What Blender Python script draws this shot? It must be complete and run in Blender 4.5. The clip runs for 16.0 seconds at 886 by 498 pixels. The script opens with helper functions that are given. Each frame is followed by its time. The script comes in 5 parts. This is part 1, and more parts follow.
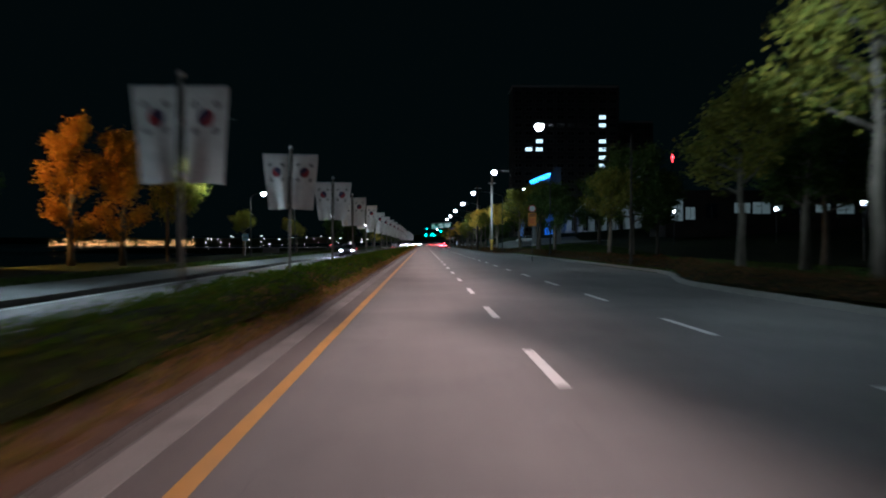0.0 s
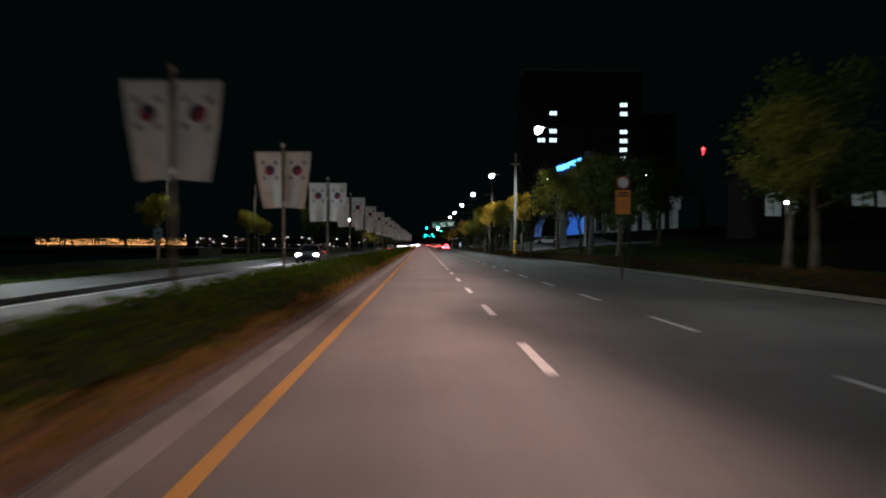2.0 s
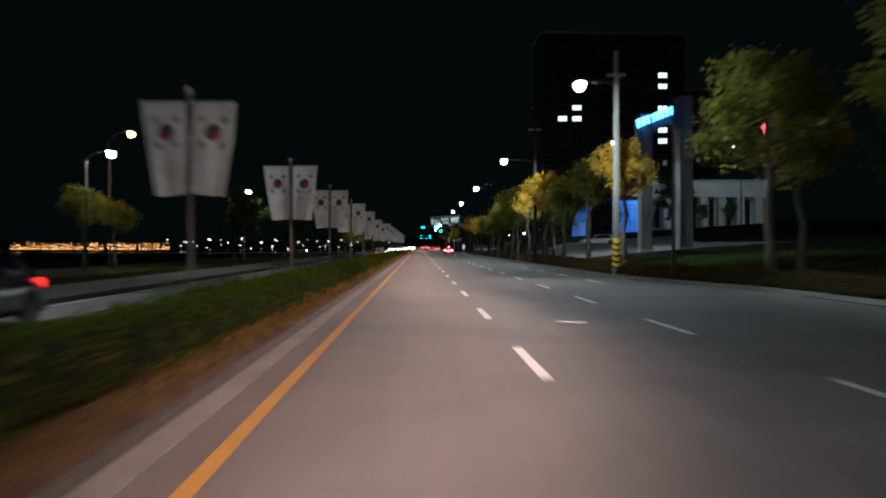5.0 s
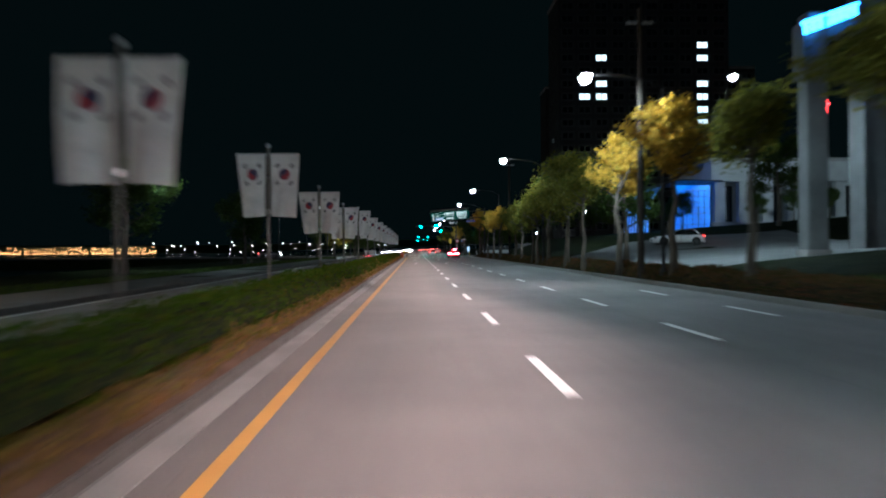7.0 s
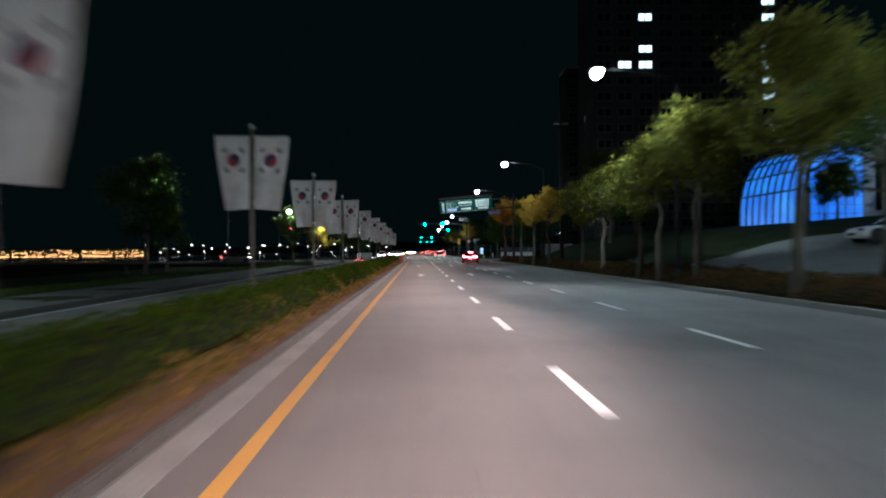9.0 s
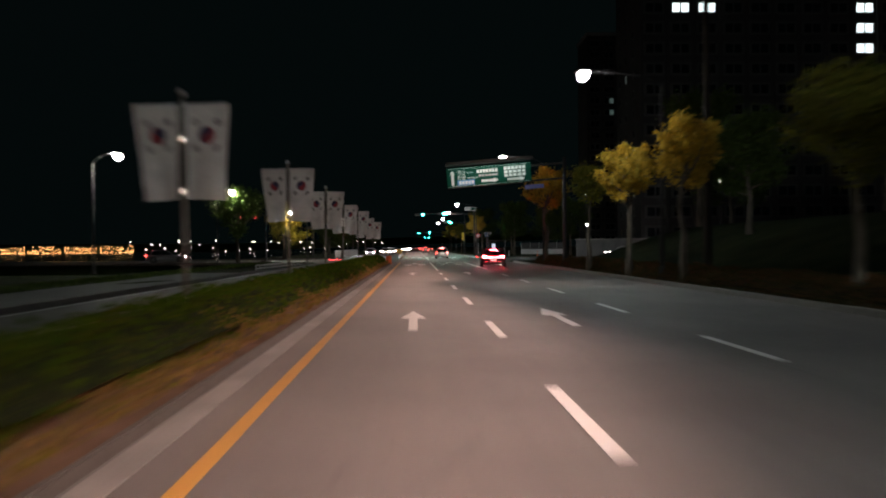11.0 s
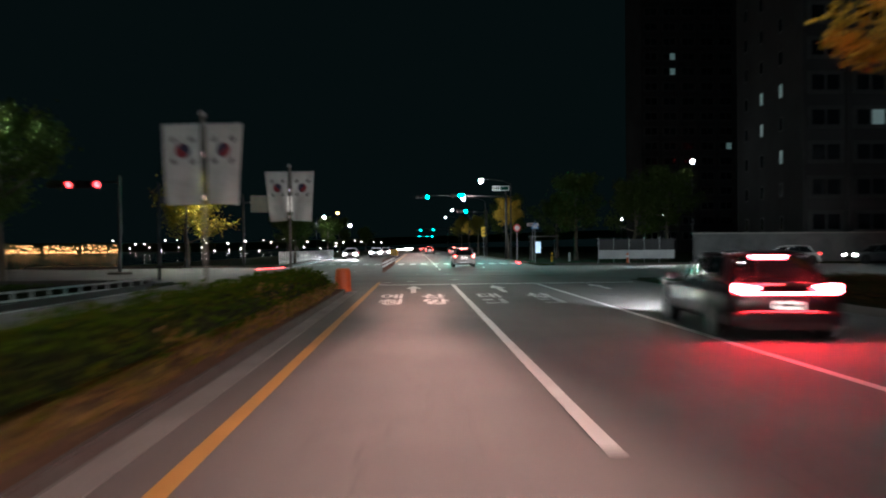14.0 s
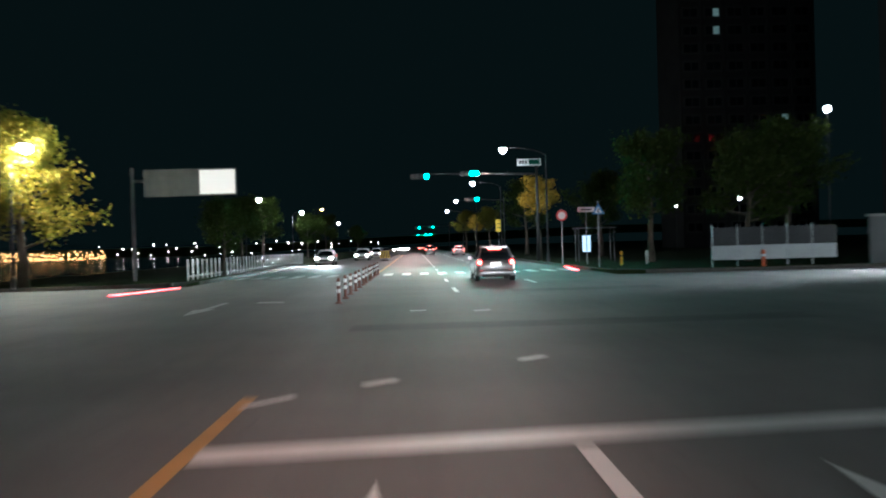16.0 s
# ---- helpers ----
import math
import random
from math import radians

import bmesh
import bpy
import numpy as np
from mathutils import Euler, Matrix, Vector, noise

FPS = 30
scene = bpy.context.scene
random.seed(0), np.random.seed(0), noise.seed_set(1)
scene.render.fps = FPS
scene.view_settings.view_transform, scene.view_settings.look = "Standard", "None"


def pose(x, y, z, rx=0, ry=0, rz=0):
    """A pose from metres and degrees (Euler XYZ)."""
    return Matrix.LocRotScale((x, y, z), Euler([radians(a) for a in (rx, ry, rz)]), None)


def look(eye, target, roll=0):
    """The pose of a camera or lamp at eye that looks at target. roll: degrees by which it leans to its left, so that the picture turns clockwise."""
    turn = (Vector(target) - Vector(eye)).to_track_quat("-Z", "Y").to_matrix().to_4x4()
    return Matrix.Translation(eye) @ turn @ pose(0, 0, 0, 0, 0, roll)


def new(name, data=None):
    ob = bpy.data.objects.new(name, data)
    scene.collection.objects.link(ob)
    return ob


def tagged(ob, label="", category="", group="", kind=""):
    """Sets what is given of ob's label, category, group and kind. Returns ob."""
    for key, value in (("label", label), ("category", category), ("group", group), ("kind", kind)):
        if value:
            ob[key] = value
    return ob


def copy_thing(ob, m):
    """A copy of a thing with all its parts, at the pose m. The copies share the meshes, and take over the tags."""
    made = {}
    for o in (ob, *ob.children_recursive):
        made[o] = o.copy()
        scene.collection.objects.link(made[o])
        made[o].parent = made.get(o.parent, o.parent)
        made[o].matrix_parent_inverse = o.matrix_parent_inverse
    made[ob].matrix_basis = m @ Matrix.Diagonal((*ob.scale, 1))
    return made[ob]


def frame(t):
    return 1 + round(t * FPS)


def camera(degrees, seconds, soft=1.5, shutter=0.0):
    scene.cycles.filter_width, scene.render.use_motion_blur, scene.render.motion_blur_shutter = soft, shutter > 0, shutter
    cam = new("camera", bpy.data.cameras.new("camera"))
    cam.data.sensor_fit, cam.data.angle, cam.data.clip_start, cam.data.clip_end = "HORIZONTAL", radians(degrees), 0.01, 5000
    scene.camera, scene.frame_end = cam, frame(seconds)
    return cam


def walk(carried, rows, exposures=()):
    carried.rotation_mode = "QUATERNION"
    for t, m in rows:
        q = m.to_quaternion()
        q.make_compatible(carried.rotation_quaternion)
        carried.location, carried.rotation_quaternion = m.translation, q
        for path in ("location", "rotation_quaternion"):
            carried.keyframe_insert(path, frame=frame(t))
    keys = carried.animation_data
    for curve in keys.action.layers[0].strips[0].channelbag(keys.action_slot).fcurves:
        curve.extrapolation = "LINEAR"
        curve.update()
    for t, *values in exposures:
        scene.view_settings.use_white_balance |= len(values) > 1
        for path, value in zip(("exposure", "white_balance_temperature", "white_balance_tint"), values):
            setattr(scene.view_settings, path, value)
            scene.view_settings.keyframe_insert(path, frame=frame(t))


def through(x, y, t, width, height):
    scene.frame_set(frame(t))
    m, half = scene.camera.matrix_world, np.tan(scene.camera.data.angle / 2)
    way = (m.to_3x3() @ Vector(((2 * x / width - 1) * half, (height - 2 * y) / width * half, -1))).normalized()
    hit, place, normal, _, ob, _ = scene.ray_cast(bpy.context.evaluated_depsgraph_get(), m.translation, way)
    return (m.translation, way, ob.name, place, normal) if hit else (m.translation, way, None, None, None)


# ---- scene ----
cam = camera(57.0, 16.0, soft=2.0, shutter=0.9)
PATH = [
    (0, (0.013, -0.141, 1.551), (0.061, 1.858, 1.536), 0.0),
    (0.5, (0.004, 7.60, 1.545), (0.052, 9.60, 1.531), -0.1),
    (1, (0.004, 15.379, 1.537), (0.052, 17.378, 1.525), -0.1),
    (1.5, (-0.022, 23.097, 1.527), (0.025, 25.096, 1.516), 0.3),
    (2, (-0.022, 30.970, 1.538), (0.028, 32.969, 1.526), 0.4),
    (2.5, (-0.006, 38.90, 1.552), (0.044, 40.90, 1.539), 0.5),
    (3, (0.002, 46.50, 1.560), (0.052, 48.50, 1.549), 0.5),
    (3.5, (0.030, 54.499, 1.562), (0.083, 56.498, 1.554), 0.5),
    (4, (0.050, 62.551, 1.578), (0.103, 64.551, 1.571), 0.2),
    (6.5, (-0.101, 103.934, 1.556), (-0.034, 105.933, 1.552), -0.2),
    (7, (-0.096, 112.163, 1.54), (-0.028, 114.162, 1.539), -0.4),
    (7.5, (-0.081, 120.312, 1.545), (-0.016, 122.311, 1.548), -0.6),
    (8, (-0.095, 128.561, 1.561), (-0.031, 130.56, 1.562), -0.6),
    (8.5, (-0.161, 136.836, 1.583), (-0.098, 138.835, 1.583), -0.4),
    (9, (-0.199, 145.204, 1.519), (-0.137, 147.203, 1.523), -0.5),
    (11.5, (0.092, 187.199, 1.559), (0.166, 189.198, 1.553), -0.5),
    (12, (0.117, 195.597, 1.476), (0.198, 197.596, 1.472), -0.5),
    (12.5, (0.083, 203.436, 1.476), (0.16, 205.434, 1.471), -0.5),
    (13, (0.081, 211.304, 1.485), (0.147, 213.303, 1.481), -0.3),
    (13.5, (0.063, 218.959, 1.532), (0.123, 220.958, 1.527), -0.8),
    (14, (0.094, 226.703, 1.503), (0.159, 228.702, 1.498), -0.4),
    (14.5, (0.133, 234.0, 1.48), (0.202, 235.999, 1.475), -0.5),
    (15, (0.232, 240.717, 1.451), (0.299, 242.715, 1.449), -1.3),
    (15.5, (0.217, 246.861, 1.502), (0.286, 248.86, 1.498), -1.3),
    (16, (0.28, 252.921, 1.539), (0.348, 254.919, 1.531), -1.6),
]
EXPOSURES = [(0.0, 0.08, 5600, 3), (0.6, 0.12, 5700, 3), (1.5, -0.1, 6700, 10), (4.2, 0.0, 6700, 10), (6.3, 0.74, 5700, 2), (7.5, 0.62, 5700, 2), (8.4, 0.85, 5700, 2), (9.2, 0.55, 5800, 4), (11.3, 0.35, 7200, 13), (12.5, 1.15, 6200, 7), (13.5, 0.78, 6400, 7), (14.5, 1.15, 5900, 2), (15.0, 1.05, 5400, -1), (15.5, 1.08, 5800, 3), (16.0, 1.35, 5900, 4)]
walk(cam, [(t, look(eye, target, roll)) for t, eye, target, roll in PATH], EXPOSURES)

# ---- light ----
world = bpy.data.worlds.new("night_sky")
scene.world = world
world.use_nodes = True
world.node_tree.nodes["Background"].inputs[0].default_value = (0.12, 0.29, 0.32, 1)
world.node_tree.nodes["Background"].inputs[1].default_value = 0.007

LAMP_POWER = 9300
# Pink of the viewing car's headlights, given to beams at the lamp heads.
HEADLIGHT_PINK = (1.0, 0.66, 0.59)
LAKE_COOL = (0.80, 0.96, 1.0)

rng = np.random.default_rng(7)
rnd = random.Random(5)


# ---- materials ----
def mat(name, rough=0.7, metal=0.0):
    m = bpy.data.materials.new(name)
    m.use_nodes = True
    b = m.node_tree.nodes["Principled BSDF"]
    b.inputs["Roughness"].default_value = rough
    b.inputs["Metallic"].default_value = metal
    return m, m.node_tree, b


def link(nt, a, b):
    nt.links.new(a, b)


def coords(nt, space="Object"):
    return nt.nodes.new("ShaderNodeTexCoord").outputs[space]


def noise_fac(nt, scale, detail=4, vec=None, rough=0.6, stretch=None):
    n = nt.nodes.new("ShaderNodeTexNoise")
    n.inputs["Scale"].default_value, n.inputs["Detail"].default_value = scale, detail
    n.inputs["Roughness"].default_value = rough
    v = vec if vec is not None else coords(nt)
    if stretch:
        mp = nt.nodes.new("ShaderNodeMapping")
        mp.inputs["Scale"].default_value = stretch
        link(nt, v, mp.inputs["Vector"])
        v = mp.outputs[0]
    link(nt, v, n.inputs["Vector"])
    return n.outputs["Fac"]


def ramp(nt, fac, stops):
    r = nt.nodes.new("ShaderNodeValToRGB")
    el = r.color_ramp.elements
    while len(el) < len(stops):
        el.new(0.5)
    for e, (p, c) in zip(el, stops):
        e.position, e.color = p, (*c, 1)
    link(nt, fac, r.inputs[0])
    return r.outputs[0]


def mix(nt, fac, a, b, blend="MIX"):
    n = nt.nodes.new("ShaderNodeMix")
    n.data_type, n.blend_type = "RGBA", blend
    for sock, v in ((n.inputs[0], fac), (n.inputs[6], a), (n.inputs[7], b)):
        if isinstance(v, (int, float)):
            sock.default_value = v
        elif isinstance(v, tuple):
            sock.default_value = (*v, 1)
        else:
            link(nt, v, sock)
    return n.outputs[2]


def mth(nt, op, a, b=0.0, c=0.0):
    n = nt.nodes.new("ShaderNodeMath")
    n.operation = op
    for sock, v in zip(n.inputs, (a, b, c)):
        if isinstance(v, (int, float)):
            sock.default_value = v
        else:
            link(nt, v, sock)
    return n.outputs[0]


def bump(nt, b, height, strength=0.3, dist=0.02):
    n = nt.nodes.new("ShaderNodeBump")
    n.inputs["Strength"].default_value, n.inputs["Distance"].default_value = strength, dist
    link(nt, height, n.inputs["Height"])
    link(nt, n.outputs[0], b.inputs["Normal"])


def surface(name, dark, light, scale=3.0, fine=60.0, rough=0.8, metal=0.0, relief=0.3, dist=0.01, stretch=None):
    """Two scales of variation: broad patches between two colours and fine grain."""
    m, nt, b = mat(name, rough, metal)
    if rough >= 0.9:
        b.inputs["Specular IOR Level"].default_value = 0.05
    broad = noise_fac(nt, scale, 5, stretch=stretch)
    grain = noise_fac(nt, fine, 3)
    c = ramp(nt, broad, [(0.3, dark), (0.7, light)])
    g = ramp(nt, grain, [(0.3, (0.72, 0.72, 0.72)), (0.7, (1, 1, 1))])
    link(nt, mix(nt, 1.0, c, g, "MULTIPLY"), b.inputs["Base Color"])
    if relief:
        bump(nt, b, grain, relief, dist)
    return m


def glow(name, colour, strength, base=(0.8, 0.8, 0.8)):
    m, nt, b = mat(name, 0.4)
    b.inputs["Base Color"].default_value = (*base, 1)
    b.inputs["Emission Color"].default_value = (*colour, 1)
    b.inputs["Emission Strength"].default_value = strength
    return m


def asphalt_material():
    m, nt, b = mat("asphalt", 0.78)
    v = coords(nt)
    tracks = noise_fac(nt, 1.0, 4, v, stretch=(0.9, 0.02, 1))
    broad = noise_fac(nt, 0.25, 5, v)
    stone = noise_fac(nt, 140, 2, v)
    c = ramp(nt, tracks, [(0.3, (0.088, 0.080, 0.077)), (0.7, (0.148, 0.134, 0.127))])
    c = mix(nt, 0.45, c, ramp(nt, broad, [(0.35, (0.072, 0.066, 0.064)), (0.65, (0.165, 0.151, 0.143))]))
    c = mix(nt, 0.55, c, ramp(nt, stone, [(0.3, (0.4, 0.4, 0.4)), (0.68, (1.3, 1.3, 1.3))]), "MULTIPLY")
    # tar seams and cracks
    w = nt.nodes.new("ShaderNodeTexVoronoi")
    w.feature = "DISTANCE_TO_EDGE"
    mp = nt.nodes.new("ShaderNodeMapping")
    mp.inputs["Scale"].default_value = (0.16, 0.05, 1)
    warp = nt.nodes.new("ShaderNodeTexNoise")
    warp.inputs["Scale"].default_value = 0.8
    link(nt, v, warp.inputs["Vector"])
    addv = nt.nodes.new("ShaderNodeVectorMath")
    addv.operation = "MULTIPLY_ADD"
    link(nt, warp.outputs["Color"], addv.inputs[0])
    addv.inputs[1].default_value = (1.2, 1.2, 0)
    link(nt, v, addv.inputs[2])
    link(nt, addv.outputs[0], mp.inputs["Vector"])
    link(nt, mp.outputs[0], w.inputs["Vector"])
    crack = mth(nt, "LESS_THAN", w.outputs["Distance"], 0.0035)
    c = mix(nt, mth(nt, "MULTIPLY", crack, 0.22), c, (0.022, 0.021, 0.02))
    link(nt, c, b.inputs["Base Color"])
    bump(nt, b, stone, 0.35, 0.006)
    return m


def paint_material(name, colour, worn=0.52):
    m, nt, b = mat(name, 0.6)
    v = coords(nt)
    wear = noise_fac(nt, 9, 6, v, 0.7)
    dirt = noise_fac(nt, 1.3, 4, v)
    c = ramp(nt, dirt, [(0.3, tuple(0.75 * k for k in colour)), (0.7, colour)])
    c = mix(nt, ramp(nt, wear, [(worn + 0.11, (0, 0, 0)), (worn + 0.19, (0.85, 0.85, 0.85))]), c, (0.085, 0.08, 0.075))
    link(nt, c, b.inputs["Base Color"])
    bump(nt, b, noise_fac(nt, 120, 2, v), 0.2, 0.004)
    return m


def leaf_material(name, cols, through=0.35):
    m, nt, b = mat(name, 0.7)
    b.inputs["Specular IOR Level"].default_value = 0.02
    g = nt.nodes.new("ShaderNodeNewGeometry")
    c = ramp(nt, g.outputs["Random Per Island"], [(i / max(1, len(cols) - 1), k) for i, k in enumerate(cols)])
    patch = noise_fac(nt, 0.9, 3)
    c = mix(nt, 0.5, c, ramp(nt, patch, [(0.3, (0.55, 0.5, 0.45)), (0.7, (1.25, 1.2, 1.1))]), "MULTIPLY")
    link(nt, c, b.inputs["Base Color"])
    t = nt.nodes.new("ShaderNodeBsdfTranslucent")
    link(nt, c, t.inputs[0])
    ms = nt.nodes.new("ShaderNodeMixShader")
    ms.inputs[0].default_value = through
    link(nt, b.outputs[0], ms.inputs[1])
    link(nt, t.outputs[0], ms.inputs[2])
    link(nt, ms.outputs[0], nt.nodes["Material Output"].inputs[0])
    return m


def flag_material():
    """White cloth, greyed to dim it, with a two-coloured disc and four groups of bars printed on its upper half (UV in
    metres from the top inner corner).
    """
    m, nt, b = mat("flag_cloth", 0.85)
    sep = nt.nodes.new("ShaderNodeSeparateXYZ")
    link(nt, coords(nt, "UV"), sep.inputs[0])
    u, v = sep.outputs[0], sep.outputs[1]
    cx, cy, r = 0.33, 0.47, 0.135
    dx, dy = mth(nt, "SUBTRACT", u, cx), mth(nt, "SUBTRACT", v, cy)
    d = mth(nt, "SQRT", mth(nt, "ADD", mth(nt, "MULTIPLY", dx, dx), mth(nt, "MULTIPLY", dy, dy)))
    disc = mth(nt, "LESS_THAN", d, r)
    wave = mth(nt, "MULTIPLY", mth(nt, "SINE", mth(nt, "MULTIPLY", dy, math.pi / r)), -0.5 * r)
    left = mth(nt, "LESS_THAN", dx, wave)
    emblem = mix(nt, left, (0.20, 0.022, 0.03), (0.03, 0.025, 0.06))
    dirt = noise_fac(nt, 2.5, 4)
    # White cloth set to mid grey so the lamps do not overlight it.
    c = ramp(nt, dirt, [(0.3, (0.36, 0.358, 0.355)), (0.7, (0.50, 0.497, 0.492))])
    c = mix(nt, disc, c, emblem)
    for sx in (-1, 1):
        for sy in (-1, 1):
            px, py = mth(nt, "SUBTRACT", dx, 0.175 * sx), mth(nt, "SUBTRACT", dy, 0.20 * sy)
            k = 0.7071
            a = mth(nt, "ADD", mth(nt, "MULTIPLY", px, k), mth(nt, "MULTIPLY", py, k * -sx * sy))
            q = mth(nt, "SUBTRACT", mth(nt, "MULTIPLY", px, k * sx * sy), mth(nt, "MULTIPLY", py, -k))
            inside = mth(nt, "MULTIPLY", mth(nt, "LESS_THAN", mth(nt, "ABSOLUTE", a), 0.062),
                         mth(nt, "LESS_THAN", mth(nt, "ABSOLUTE", q), 0.045))
            stripe = mth(nt, "GREATER_THAN", mth(nt, "COSINE", mth(nt, "MULTIPLY", q, 2 * math.pi / 0.033)), -0.25)
            c = mix(nt, mth(nt, "MULTIPLY", inside, stripe), c, (0.03, 0.03, 0.035))
    link(nt, c, b.inputs["Base Color"])
    bump(nt, b, noise_fac(nt, 7, 3), 0.5, 0.03)
    t = nt.nodes.new("ShaderNodeBsdfTranslucent")
    link(nt, c, t.inputs[0])
    ms = nt.nodes.new("ShaderNodeMixShader")
    ms.inputs[0].default_value = 0.35
    link(nt, b.outputs[0], ms.inputs[1])
    link(nt, t.outputs[0], ms.inputs[2])
    link(nt, ms.outputs[0], nt.nodes["Material Output"].inputs[0])
    return m


def car_paint(name, colour, metal=0.3):
    m, nt, b = mat(name, 0.32, metal)
    c = ramp(nt, noise_fac(nt, 3, 4), [(0.3, tuple(0.82 * k for k in colour)), (0.7, colour)])
    link(nt, c, b.inputs["Base Color"])
    b.inputs["Coat Weight"].default_value = 0.7
    b.inputs["Coat Roughness"].default_value = 0.08
    return m


ASPHALT = asphalt_material()
WHITE_PAINT = paint_material("road_paint_white", (0.70, 0.69, 0.67))
WORN_PAINT = paint_material("road_paint_worn", (0.5, 0.5, 0.49), 0.40)
YELLOW_PAINT = paint_material("road_paint_yellow", (0.50, 0.26, 0.055))
CONCRETE = surface("concrete", (0.24, 0.235, 0.23), (0.36, 0.35, 0.34), 1.5, 50, 0.85)
GUTTER = surface("gutter_concrete", (0.17, 0.163, 0.155), (0.28, 0.268, 0.255), 1.2, 50, 0.85)
KERB_STONE = surface("kerb_granite", (0.050, 0.042, 0.037), (0.095, 0.082, 0.072), 2.0, 90, 0.8)
PAVING = surface("plaza_paving", (0.15, 0.155, 0.16), (0.23, 0.235, 0.24), 0.4, 20, 0.8)
FOOTWAY = surface("footway_slabs", (0.045, 0.045, 0.046), (0.075, 0.075, 0.076), 0.6, 30, 0.85)
SOIL = surface("soil", (0.080, 0.048, 0.034), (0.19, 0.115, 0.078), 2.2, 30, 0.95, relief=0.8, dist=0.04)
GRASS_GROUND = surface("rough_grass_ground", (0.014, 0.022, 0.008), (0.034, 0.042, 0.016), 0.6, 12, 0.95, relief=0.8, dist=0.05)
# Pole wood darkened to offset the lamp spot that falls on it.
DIMMED_WOOD = surface("dimmed_pole_wood", (0.022, 0.018, 0.015), (0.05, 0.042, 0.035), 5, 40, 0.9, relief=0.6, dist=0.01, stretch=(1, 1, 0.2))
BARK = surface("bark", (0.06, 0.05, 0.04), (0.16, 0.135, 0.11), 5, 40, 0.9, relief=0.8, dist=0.02, stretch=(1, 1, 0.25))
HEDGE_LEAF = leaf_material("hedge_leaves", [(0.030, 0.066, 0.006), (0.050, 0.092, 0.008), (0.072, 0.104, 0.010), (0.036, 0.070, 0.007), (0.105, 0.096, 0.011)])
# Dry leaves, with the orange of headlights added to their colour.
HEADLIT_DRY_LEAF = leaf_material("headlit_dry_leaves", [(0.27, 0.14, 0.060), (0.21, 0.125, 0.050), (0.16, 0.14, 0.018), (0.31, 0.18, 0.085), (0.11, 0.12, 0.014)])
RED_LEAF = leaf_material("russet_leaves", [(0.10, 0.042, 0.022), (0.05, 0.045, 0.016), (0.035, 0.045, 0.014), (0.13, 0.05, 0.026), (0.06, 0.04, 0.018)])
GINKGO_LEAF = leaf_material("ginkgo_leaves", [(0.46, 0.29, 0.045), (0.38, 0.26, 0.045), (0.54, 0.33, 0.05), (0.28, 0.22, 0.04)])
OLIVE_LEAF = leaf_material("olive_leaves", [(0.10, 0.11, 0.022), (0.16, 0.15, 0.03), (0.07, 0.085, 0.018), (0.20, 0.17, 0.03)])
GREEN_LEAF = leaf_material("green_leaves", [(0.035, 0.06, 0.018), (0.055, 0.085, 0.022), (0.045, 0.07, 0.02), (0.075, 0.10, 0.028)])
WARM_LEAF = leaf_material("yellow_green_leaves", [(0.26, 0.22, 0.04), (0.34, 0.25, 0.045), (0.18, 0.18, 0.03), (0.22, 0.20, 0.04)])
# Orange of sodium lamplight is put into these leaf colours.
SODIUM_LEAF = leaf_material("sodium_orange_leaves", [(0.40, 0.20, 0.02), (0.32, 0.15, 0.02), (0.45, 0.24, 0.03)])
STEEL = surface("galvanised_steel", (0.30, 0.31, 0.32), (0.46, 0.47, 0.48), 4, 60, 0.45, 0.7, 0.1)
DARK_STEEL = surface("dark_steel", (0.05, 0.05, 0.052), (0.09, 0.09, 0.092), 4, 60, 0.5, 0.5, 0.1)
# Darkened so poles and arms stay dim beside their own lamps.
LAMP_STEEL = surface("darkened_lamp_steel", (0.022, 0.023, 0.025), (0.042, 0.043, 0.045), 4, 60, 0.7, 0.2, 0.1)
WHITE_STEEL = surface("white_enamel", (0.55, 0.55, 0.54), (0.72, 0.72, 0.71), 3, 50, 0.5, 0.0, 0.1)
POLE_CONCRETE = surface("pole_concrete", (0.13, 0.125, 0.115), (0.20, 0.19, 0.175), 2, 60, 0.85, stretch=(1, 1, 0.2))
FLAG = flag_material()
LENS_WHITE = glow("lamp_lens", (0.97, 0.97, 1.0), 60)
LENS_LAKE = glow("lakeside_lamp_lens", (0.93, 1.0, 0.95), 320)
LENS_PARK = glow("park_lamp_globe", (0.95, 0.97, 1.0), 20)
LENS_WARM = glow("lamp_lens_warm", (1.0, 0.95, 0.84), 380)
LENS_ORANGE = glow("lamp_lens_sodium", (1.0, 0.45, 0.12), 30)
SIGNAL_GREEN = glow("signal_green", (0.0, 1.0, 0.72), 60)
SIGNAL_DARK = surface("signal_dark_lens", (0.02, 0.018, 0.018), (0.03, 0.025, 0.02), 5, 50, 0.3)
RED_LED = glow("red_led", (1.0, 0.03, 0.04), 9)
SIGN_GREEN = surface("sign_sheet_green", (0.003, 0.050, 0.034), (0.005, 0.066, 0.046), 1.2, 40, 0.9, relief=0.05)
SIGN_BLUE = surface("sign_sheet_blue", (0.06, 0.24, 0.55), (0.08, 0.30, 0.62), 1.2, 40, 0.45, relief=0.05)
SIGN_PURPLE = surface("sign_sheet_violet", (0.10, 0.10, 0.30), (0.13, 0.13, 0.36), 1.2, 40, 0.45, relief=0.05)
SIGN_WHITE = surface("sign_sheet_white", (0.70, 0.72, 0.72), (0.82, 0.84, 0.84), 1.2, 40, 0.45, relief=0.05)
SIGN_ORANGE = surface("sign_sheet_orange", (0.75, 0.22, 0.015), (0.85, 0.27, 0.02), 1.2, 40, 0.45, relief=0.05)
